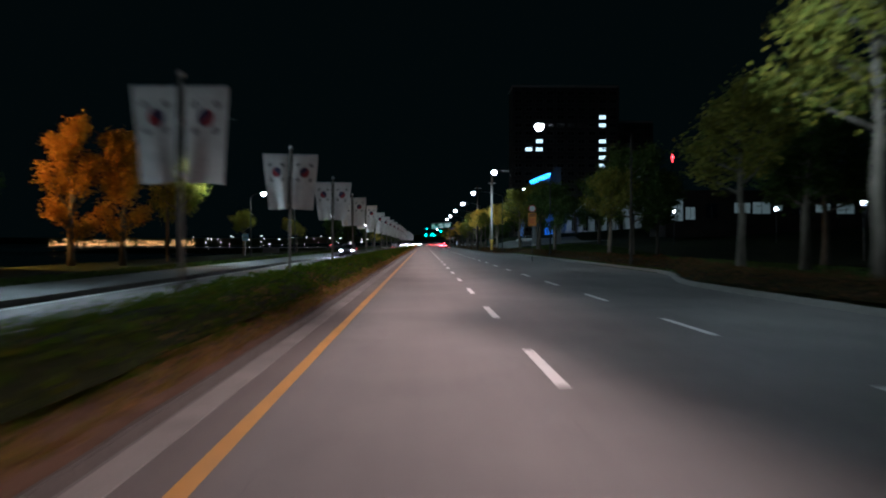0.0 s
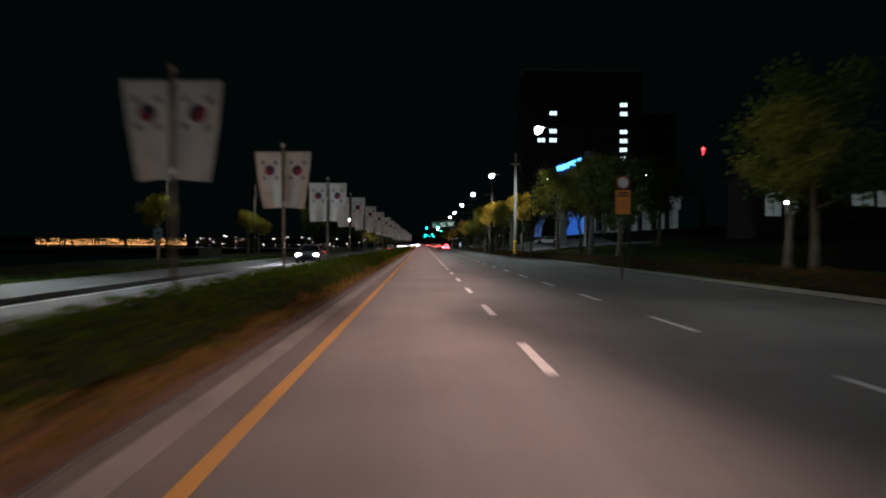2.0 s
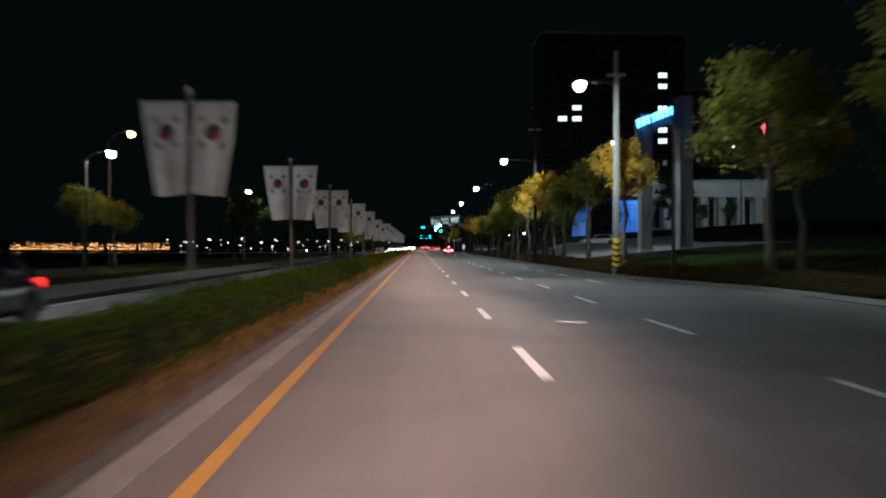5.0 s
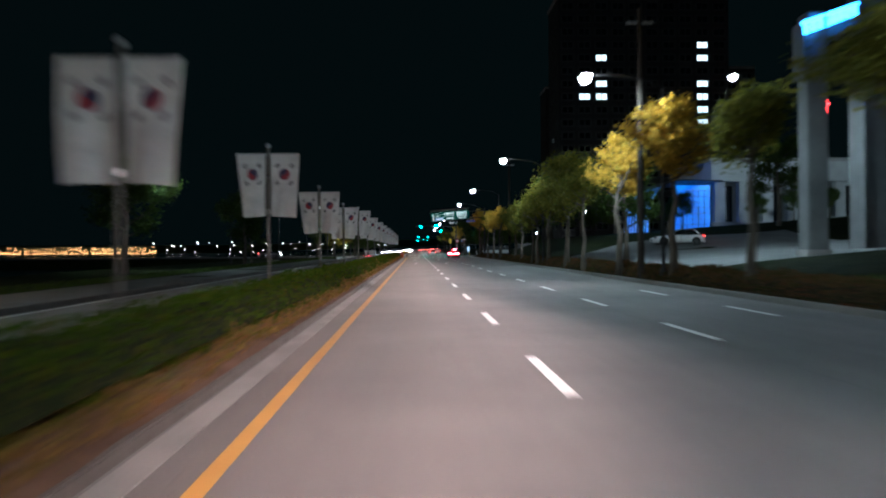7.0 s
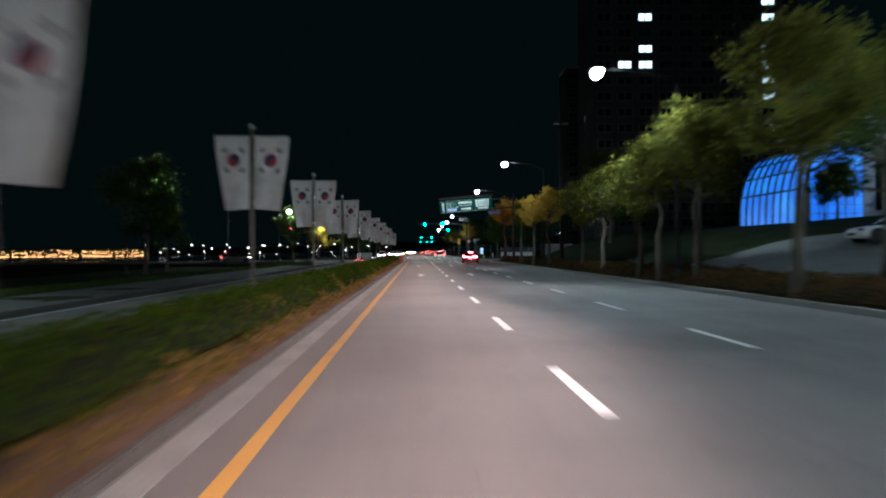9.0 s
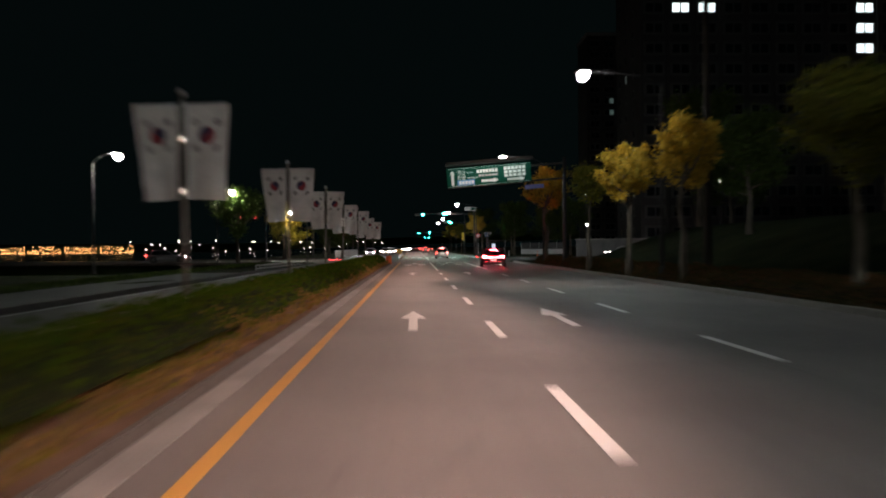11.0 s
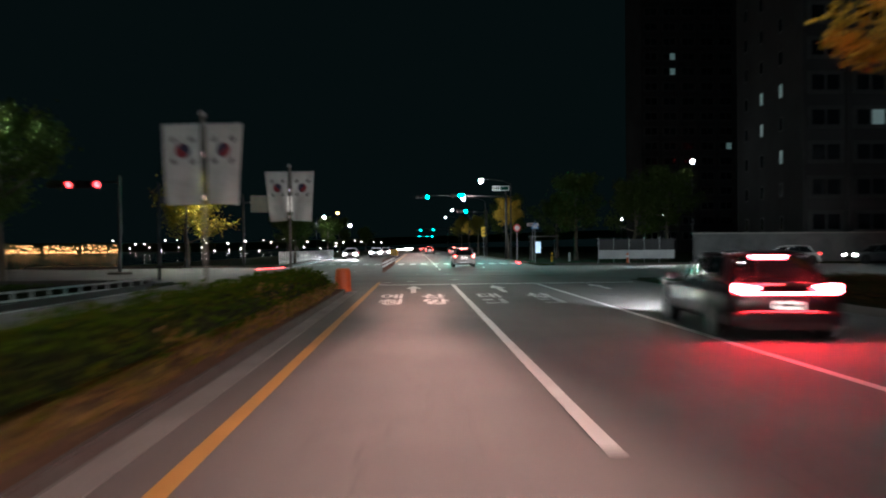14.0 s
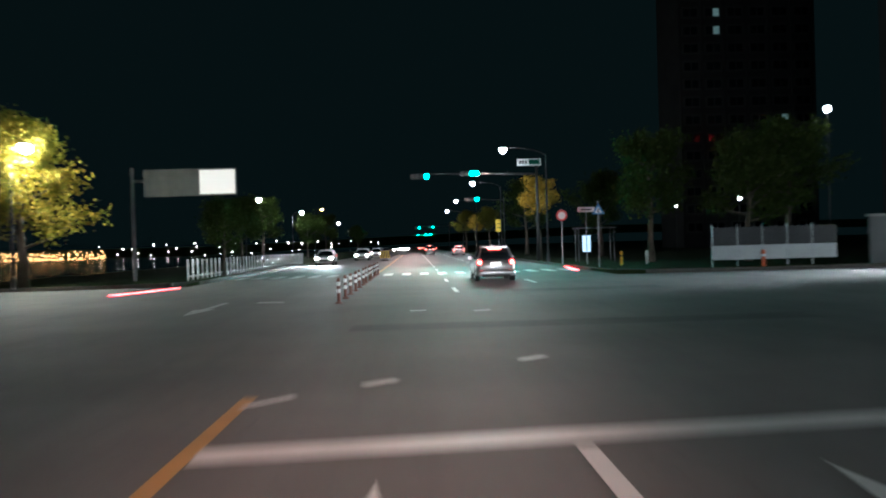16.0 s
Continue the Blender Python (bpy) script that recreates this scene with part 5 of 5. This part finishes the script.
def car(name, label, m, paint, L, W, H, boot, lights="tail", brake=False, tail_style="pair", head=False, group="", beam=0):
    """A car with its rear at y = 0, its nose at y = L. boot: how far the tail runs on behind the rear window."""
    top = thing(name, label, "car", m, group)
    w = W / 2
    body = part("body", loft(bmesh.new(), [ring(y * L, w * a, zb * H, zt * H) for y, a, zb, zt in (
        (0.0, 0.80, 0.30, 0.52), (0.012, 0.91, 0.20, 0.59), (0.05, 0.97, 0.15, 0.635), (0.14, 1.0, 0.13, 0.645), (0.3, 1.0, 0.125, 0.635), (0.5, 1.0, 0.12, 0.62), (0.68, 1.0, 0.125, 0.61),
        (0.78, 0.99, 0.13, 0.585), (0.9, 0.96, 0.14, 0.54), (0.965, 0.89, 0.16, 0.48), (1.0, 0.72, 0.2, 0.40))]), paint, top, smooth=True)
    r0 = boot
    green = [(r0, 0.80, 0.60, 0.66), (r0 + 0.035, 0.86, 0.58, 0.80), (r0 + 0.10, 0.88, 0.58, 0.955), (r0 + 0.2, 0.89, 0.58, 0.995), (r0 + 0.36, 0.89, 0.58, 0.99), (r0 + 0.46, 0.88, 0.58, 0.93), (r0 + 0.58, 0.86, 0.57, 0.72), (r0 + 0.63, 0.82, 0.56, 0.62)]
    part("glasshouse", loft(bmesh.new(), [ring(y * L, w * a, zb * H, zt * H, 5, 0.24) for y, a, zb, zt in green]), CAR_GLASS, top, "dark tinted windows", smooth=True)
    roof = [(y, 0.70 * a / 0.89, zt - 0.02, zt + 0.012) for y, a, zb, zt in green[2:6]]
    part("roof", loft(bmesh.new(), [ring(y * L, w * a, zb * H, zt * H, 3) for y, a, zb, zt in roof]), paint, top, smooth=True)
    for s in (-1, 1):
        part("pillar", bar((s * w * 0.83, (r0 + 0.03) * L, 0.64 * H), (s * w * 0.68, (r0 + 0.11) * L, 0.955 * H), 0.05, 0.04, 8), paint, top)
        part("pillar", bar((s * w * 0.88, (r0 + 0.31) * L, 0.62 * H), (s * w * 0.68, (r0 + 0.30) * L, 0.975 * H), 0.035, 0.03, 8), BLACK, top)
        part("pillar", bar((s * w * 0.84, (r0 + 0.60) * L, 0.62 * H), (s * w * 0.68, (r0 + 0.46) * L, 0.92 * H), 0.035, 0.03, 8), paint, top)
        mirror = part("mirror", box(-0.1, 0.1, -0.05, 0.06, -0.06, 0.07, 0.03), paint, top)
        mirror.location = (s * (w + 0.08), (r0 + 0.54) * L, 0.66 * H)
        for y in (0.17, 0.81):
            wheel(top, s * (w - 0.10), y * L)
            part("wheel_arch", lathe(bmesh.new(), [(0.37, 0.0), (0.40, 0.012), (0.33, 0.014)], 24, pose(s * (w - 0.012), y * L, 0.34, 0, 90 * s, 0)), BLACK, top)
        part("door_seam", box(s * w * 1.0 - 0.004, s * w * 1.0 + 0.004, 0.47 * L, 0.474 * L, 0.25 * H, 0.6 * H), BLACK, top)
    part("rear_bumper", loft(bmesh.new(), [ring(y, w * a, 0.15 * H, zt * H, 5) for y, a, zt in ((-0.05, 0.78, 0.28), (-0.03, 0.93, 0.335), (0.06, 0.975, 0.34), (0.3, 0.99, 0.30))]), paint, top, smooth=True)
    part("valance", box(-w * 0.72, w * 0.72, -0.055, 0.0, 0.13 * H, 0.215 * H, 0.015), BLACK, top)
    part("front_grille", box(-w * 0.45, w * 0.45, L - 0.06, L + 0.01, 0.24 * H, 0.36 * H, 0.02), BLACK, top)
    glassm = BRAKE_RED if brake else TAIL_RED
    if tail_style == "pair":
        for s in (-1, 1):
            lamp = part("tail_light", box(-0.12, 0.12, -0.04, 0.10, -0.13, 0.13, 0.05), TAIL_LENS, top)
            lamp.location = (s * w * 0.80, 0.03, 0.545 * H)
            part("bulb", lathe(bmesh.new(), [(0.075, 0), (0.06, 0.03), (0.02, 0.04)], 14, pose(0, -0.04, 0.0, 90, 0, 0)), glassm, lamp, "lit red lamp")
    else:
        for s in (-1, 1):
            part("tail_light", loft(bmesh.new(), [[(s * x, -0.035 + 0.05 * (abs(x) > 0.62), z) for x, z in poly] for poly in ([(0.44, 0.85), (0.78, 0.90), (0.80, 0.78), (0.70, 0.72), (0.62, 0.735)],)] + [[(s * x, 0.06, z) for x, z in [(0.44, 0.85), (0.78, 0.90), (0.80, 0.78), (0.70, 0.72), (0.62, 0.735)]]]), glassm, top, "glowing red tail light")
        part("light_bar", box(-0.64, 0.64, -0.03, 0.04, 0.728, 0.755, 0.008), glassm, top, "thin glowing red light bar")
    part("high_brake_light", box(-0.26, 0.26, -0.0, 0.05, -0.02, 0.02, 0.008), glassm if brake else TAIL_RED, top).location = (0, (r0 + 0.085) * L, 0.935 * H)
    plate = part("number_plate", box(-0.21, 0.21, -0.012, 0.0, -0.06, 0.06, 0.006), GLOWING_PLATE, top, "number plate glowing as if lamp-lit")
    plate.location = (0, -0.035 if tail_style != "pair" else -0.005, (0.40 if tail_style != "pair" else 0.50) * H)
    part("plate_bar", box(-0.16, 0.16, -0.017, -0.013, -0.022, 0.026), BLACK, plate)
    if beam:
        for s in (-1, 1):
            d = bpy.data.lights.new("headlight_beam", "SPOT")
            d.energy, d.color, d.spot_size, d.spot_blend, d.shadow_soft_size = beam, (0.92, 0.97, 1.0), 0.95, 1.0, 0.08
            o = new("headlight_beam", d)
            o.matrix_basis = m @ look((s * w * 0.7, L + 0.12, 0.62), (s * w * 1.2, L + 32, 0.0))
    for s in (-1, 1):
        hl = part("headlight", box(-0.19, 0.19, -0.10, 0.05, -0.09, 0.09, 0.05), HEAD_WHITE if head else CHROME, top, "lit headlight" if head else "")
        hl.location = (s * w * 0.72, L * 0.972, 0.445 * H)
    return top


silver = car("silver_hatchback", "silver compact car with red tail lights lit", pose(3.6, 286.6, 0), SILVER, 4.0, 1.68, 1.46, 0.02, beam=2500)
part("spoiler", box(-0.55, 0.55, -0.06, 0.2, 0.0, 0.035, 0.012), SILVER, silver).location = (0, 0.33, 1.40)
black = car("black_car", "black fastback car with bright red brake lights", pose(5.85, 239.2, 0, 0, 0, -4), BLACK_PAINT, 4.75, 1.90, 1.40, 0.085, brake=True, tail_style="bar", beam=3500)
car("dark_van", "dark car far ahead with tail lights lit", pose(2.9, 400, 0), GREY_CAR, 4.5, 1.8, 1.7, 0.02, group="cars far ahead")
car("white_car", "white car far ahead with tail lights lit", pose(7.0, 378, 0), WHITE_CAR, 4.5, 1.8, 1.5, 0.05, group="cars far ahead")
car("white_taxi", "white car waiting in the side street with headlights on", pose(30.0, 287.2, 0, 0, 0, 100), WHITE_CAR, 4.6, 1.8, 1.45, 0.08, head=True, beam=9000)
car("dark_car", "dark car waiting in the side street behind a white car", pose(37.6, 288.4, 0, 0, 0, 95), GREY_CAR, 4.6, 1.8, 1.5, 0.05, head=True)
oncoming = []
for i, (x, y, pnt) in enumerate(((-8.6, 96.2, GREY_CAR), (-8.3, 334, WHITE_CAR), (-6.2, 356, WHITE_CAR), (-5.6, 380, WHITE_CAR), (-8.2, 395, GREY_CAR), (-6.0, 430, GREY_CAR), (-8.4, 455, WHITE_CAR))):
    car("oncoming_car", ("dark" if pnt is GREY_CAR else "white") + " oncoming car with both headlights on", pose(x, y, 0, 0, 0, 180), pnt, 4.5, 1.8, 1.48, 0.06, head=True, group="oncoming cars", beam=2500 if i in (0, 1) else 0)
car("side_street_car", "dark car on the lakeside street with headlights on", pose(-31.0, 274.0, 0, 0, 0, -70), GREY_CAR, 4.5, 1.8, 1.48, 0.06, head=True)
parked = car("parked_car", "white car parked beyond the plaza", pose(25.6, 184.5, ground_height(23.5, 184.5) + 0.02, 0, 0, 88), WHITE_CAR, 4.5, 1.8, 1.45, 0.07)


# ---- gate, blue canopy, hall ----
gz = 2.0
GATE_STONE = surface("gate_granite", (0.10, 0.104, 0.108), (0.16, 0.165, 0.17), 0.5, 25, 0.85)
gate = thing("gate_arch", "tall pale stone gate arch with a blue light line", "gate", Matrix.Translation((21.4, 155.5, gz - 0.15)))
part("pier", box(-0.55, 0.55, -0.6, 0.6, -1.2, 12.2, 0.06), GATE_STONE, gate)
part("pier", box(4.0, 5.3, 2.0, 3.8, -1.2, 14.4, 0.06), GATE_STONE, gate)
part("plinth", box(-0.66, 0.66, -0.72, 0.72, -1.2, -0.5, 0.04), CONCRETE, gate)
arch = bmesh.new()
rings = []
for k in range(13):
    a = k / 12
    x, y = -0.9 + 6.2 * a, -0.9 + 3.8 * a * 0.9
    zt = 11.6 + 2.6 * a
    zb = 8.6 + 1.9 * math.sin(a * math.pi) + 1.6 * a
    rings.append([(x, y, zb), (x, y + 1.3, zb), (x, y + 1.3, zt), (x, y, zt)])
loft(arch, rings)
part("arch", arch, GATE_STONE, gate)
part("light_line", bar((-1.15, -1.35, 11.35), (3.0, 0.95, 13.05), 0.13, None, 8), BLUE_NEON, gate, "glowing blue light line")
for k in range(8):
    f = 0.05 + 0.128 * k
    part("sign_bar", box(-0.15, 0.15, -0.05, 0.05, -0.24, 0.24, 0.02), BLUE_NEON, gate).location = (-1.15 + 4.15 * f, -1.4 + 2.3 * f, 10.95 + 1.7 * f)

canopy = thing("arched_canopy", "arched glass canopy lit blue from inside", "canopy", Matrix.Translation((24.0, 195.5, ground_height(26, 200) - 0.3)))
def vault(x):
    return 5.6 * (1 - (1 - min(1.0, x / 6.5)) ** 2.6) ** (1 / 2.6) + 0.08 * x
SLANT = 1.19
skin = bmesh.new()
xs = 14.0 * np.linspace(0.0, 1.0, 20) ** 1.8
BAY = 1.13
for x0, x1 in zip(xs, xs[1:]):
    for j in range(9):
        y0, y1 = BAY * j + 0.05, BAY * j + BAY - 0.05
        skin.faces.new([skin.verts.new(p) for p in ((x0, y0 + SLANT * x0, vault(x0)), (x1, y0 + SLANT * x1, vault(x1)), (x1, y1 + SLANT * x1, vault(x1)), (x0, y1 + SLANT * x0, vault(x0)))])
part("glazing", skin, BLUE_LIGHT, canopy, "translucent glazing glowing blue")
for j in range(10):
    part("rib", sweep(bmesh.new(), [(x, BAY * j + SLANT * x, vault(x) + 0.02) for x in xs], [0.10] * 20, 6), DARK_STEEL, canopy)
for x in xs[2:-1:2]:
    part("purlin", bar((x, SLANT * x, vault(x) + 0.03), (x, BAY * 9 + SLANT * x, vault(x) + 0.03), 0.07, None, 6), DARK_STEEL, canopy)
wall = bmesh.new()
for i in range(6):
    for k in range(8):
        x0, z0 = 7.2 + 0.72 * i, 0.6 + 0.68 * k
        if z0 < vault(x0) - 0.7:
            cuboid(wall, x0 + 0.03, x0 + 0.69, 14.0, 14.06, z0 + 0.03, z0 + 0.65)
part("end_glazing", wall, BLUE_LIGHT, canopy, "gridded end wall glowing blue")
part("end_frame", box(7.1, 11.6, 14.08, 14.16, 0.2, 0.5), DARK_STEEL, canopy)
for i in range(7):
    part("mullion", box(7.17 + 0.72 * i, 7.23 + 0.72 * i, 13.97, 14.0, 0.4, 5.3), DARK_STEEL, canopy)

hz = ground_height(46, 215)
hall = thing("hall", "pale grey civic hall with square columns and dark bays", "building", Matrix.Translation((37.5, 214, hz - 0.4)))
part("wall", box(0, 20, 2.0, 14, 0, 7.4, 0.05), WALL_GREY, hall)
part("fascia", box(-0.4, 20.6, -0.6, 2.2, 5.4, 7.9, 0.05), WALL_GREY, hall)
part("roof", box(-0.7, 21, -0.9, 14.5, 7.9, 8.3, 0.05), CONCRETE, hall)
part("floor_slab", box(-0.6, 20.8, -1.2, 2.0, -0.2, 0.25, 0.03), CONCRETE, hall)
for k in range(7):
    part("column", box(0.2 + 3.1 * k, 1.5 + 3.1 * k, -0.2, 0.9, 0.25, 5.4, 0.03), WALL_GREY, hall)
    if k < 6:
        b = part("window", box(1.55 + 3.1 * k, 3.25 + 3.1 * k, 1.94, 2.0, 0.4, 5.0), WINDOW_DARK, hall)
        part("frame", box(2.37 + 3.1 * k, 2.43 + 3.1 * k, 1.9, 1.95, 0.4, 5.0), STEEL, b)
pav = thing("pavilion", "low building coloured night-dark with glowing panels behind the trees", "building", Matrix.Translation((33.5, 112, ground_height(44, 112) - 0.2)))
part("wall", box(0, 30, 0, 8, 0, 6.0, 0.05), PAVILION_NIGHT, pav)
part("roof", box(-0.6, 30.6, -0.9, 8.5, 6.0, 6.4, 0.05), PAVILION_NIGHT, pav)
# Irregular glowing panels stand for lit wall glimpsed between the trunks.
for k, (x, w, z0, z1, on) in enumerate(((0.8, 1.6, 2.2, 5.2, 1), (2.8, 1.3, 2.4, 4.1, 1), (5.6, 1.6, 2.6, 4.6, 0), (9.6, 2.2, 3.3, 4.7, 1), (12.2, 2.4, 3.2, 4.8, 1), (15.2, 1.1, 3.6, 4.4, 1), (17.6, 2.3, 3.0, 4.6, 0), (21.0, 2.0, 3.4, 4.6, 1), (24.0, 2.4, 3.2, 4.6, 1), (27.4, 1.5, 2.6, 4.6, 0))):
    win = part("window", box(x, x + w, -0.06, -0.005, z0, z1, 0.01), PAVILION_LIT if on else WINDOW_DARK, pav, "glowing panel standing for lit wall" if on else "")
    part("frame", box(x + 0.48 * w, x + 0.52 * w, -0.09, -0.065, z0, z1), DARK_STEEL, win)
church = thing("church_cross", "red glowing cross on a slim spire", "cross", Matrix.Translation((85.7, 279, 0)))
part("spire", bar((0, 0, 3), (0, 0, 29.5), 1.2, 0.12, 8), NIGHT_WALL, church)
part("upright", box(-0.14, 0.14, -0.1, 0.1, 29.4, 32.0), RED_LED, church, "glowing red upright")
part("crosspiece", box(-0.65, 0.65, -0.1, 0.1, 31.0, 31.3), RED_LED, church, "glowing red crosspiece")


# ---- apartment towers ----
def tower(x0, x1, y, depth, floors, cols, lit, dim, label):
    top = thing("apartment_tower", label, "apartment building", Matrix.Translation((x0, y, 0)))
    H = 2.9 * floors + 2.5
    W = x1 - x0
    part("wall", box(0, W, 0, depth, 0, H, 0.05), NIGHT_WALL, top)
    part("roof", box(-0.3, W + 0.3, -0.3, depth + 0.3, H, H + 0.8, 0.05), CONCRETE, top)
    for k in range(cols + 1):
        part("pilaster", box(W * k / cols - 0.18, W * k / cols + 0.18, -0.35, -0.005, 0, H), NIGHT_WALL, top)
    pw = W / cols
    frame_me = mesh_of("window", box(-0.40 * pw, 0.40 * pw, -0.08, -0.01, -0.95, 0.95, 0.02), DARK_STEEL)
    panes = {m.name: mesh_of("pane", box(-0.30 * pw, -0.03 * pw, -0.12, -0.085, -0.62, 0.62), m) for m in (WINDOW_DARK, WINDOW_LIT, WINDOW_DIM)}
    for f in range(floors):
        for c in range(cols):
            win = part("window", frame_me, None, top)
            win.location = ((c + 0.5) * pw, 0, 2.9 * f + 3.4)
            kind = WINDOW_LIT if (c, f) in lit else WINDOW_DIM if (c, f) in dim else WINDOW_DARK
            for dx in (0, 0.33 * pw):
                p = part("pane", panes[(WINDOW_DARK if kind is WINDOW_DIM and not dx else kind).name], None, win)
                p.location.x = dx
    return top


first_tower = tower(32.3, 70.4, 293.6, 14, 19, 10, {(2, 14), (2, 12), (2, 11), (1, 11), (8, 15), (8, 14), (8, 11), (8, 10), (8, 9), (8, 12)},
      {(1, 3), (8, 7)}, "apartment tower coloured night-dark with a few lit windows")
slim = {m.name: mesh_of("pane", box(-0.035, -0.005, -0.30, 0.30, -0.55, 0.55), m) for m in (WINDOW_DARK, WINDOW_DIM)}
slim_frame = mesh_of("window", box(-0.03, 0.02, -0.38, 0.38, -0.63, 0.63, 0.01), DARK_STEEL)
for f in range(19):
    for c, y in enumerate((4.0, 8.0, 11.5)):
        win = part("window", slim_frame, None, first_tower)
        win.location = (-0.02, y, 2.9 * f + 3.4)
        kind = WINDOW_DIM if (c, f) in {(1, 3), (1, 4), (1, 8), (0, 2), (0, 4)} else WINDOW_DARK
        part("pane", slim[kind.name], None, win)
tower(44, 66, 384, 12, 18, 6, set(), {(1, 11), (1, 12), (4, 6)}, "apartment tower further off coloured night-dark with few lit windows")
tower(70, 96, 340, 12, 17, 6, {(0, 12), (1, 10)}, {(2, 12), (4, 9)}, "apartment tower further off coloured night-dark with few lit windows")


# ---- far lights across the water ----
def bulbs(name, label, pts, r, material):
    bm = bmesh.new()
    for p in pts:
        bmesh.ops.create_icosphere(bm, subdivisions=1, radius=r * rnd.uniform(0.7, 1.2), matrix=Matrix.Translation(p))
    return tagged(part(name, bm, material), label, "lights", kind="stuff")


pts = []
for k in range(130):
    a = k / 129
    x, y = -458 + 186 * a + rnd.uniform(-0.5, 0.5), 1010 - 25 * a
    if k % 26 in (24, 25):
        continue
    if rnd.random() < 0.45:
        pts.append((x, y, 2.4 + 3.2 * rnd.random()))
    if rnd.random() < 0.8:
        pts.append((x, y, -0.4 + 3.6 * rnd.random()))
    if rnd.random() < 0.85:
        pts.append((x, y, -1.4 + 0.5 * rnd.random()))
bulbs("festoon_lights", "warm strings of lights on a far bridge over the water", pts, 0.42, FESTOON)
deck = thing("far_bridge", "far low bridge carrying strings of warm lights", "bridge", Matrix.Translation((-386, 1003, 0)))
part("deck", box(-125, 118, -3, 3, -2.2, -1.6), DARK_STEEL, deck)
for k in range(12):
    part("pier", box(-118 + 20 * k, -116.5 + 20 * k, -2, 2, -4, -2.2), CONCRETE, deck)
pts = [(-265 + 9.0 * k + rnd.uniform(-3, 3), 960 + rnd.uniform(-20, 40), rnd.uniform(5.5, 10)) for k in range(27)]
pts += [(-250 + 14 * k + rnd.uniform(-5, 5), 960, rnd.uniform(-1, 3)) for k in range(14)]
bulbs("far_lights", "scattered small lamps along the far shore", pts, 0.5, FAR_LAMP)
pts = [(-2.0 - 5.5 * rnd.random(), 470 + 16 * k, 0.7) for k in range(24)]
bulbs("far_traffic_lights", "distant white vehicle lights down the road", pts, 0.17, HEAD_WHITE)
pts = [(0.5 + 8 * rnd.random(), 480 + 22 * k, 0.8) for k in range(16)]
bulbs("far_tail_lights", "distant red vehicle lights down the road", pts, 0.13, TAIL_RED)
shore = tagged(part("far_shore", sheet("far_shore", [-1400, -700, -200, 200, 700, 1400], [1050, 1100, 1200], lambda x, y: 4 + 9 * (y > 1060) + 6 * math.sin(x * 0.01), GREEN_LEAF), None), "low dark far shore behind the water", "shore", kind="structure")
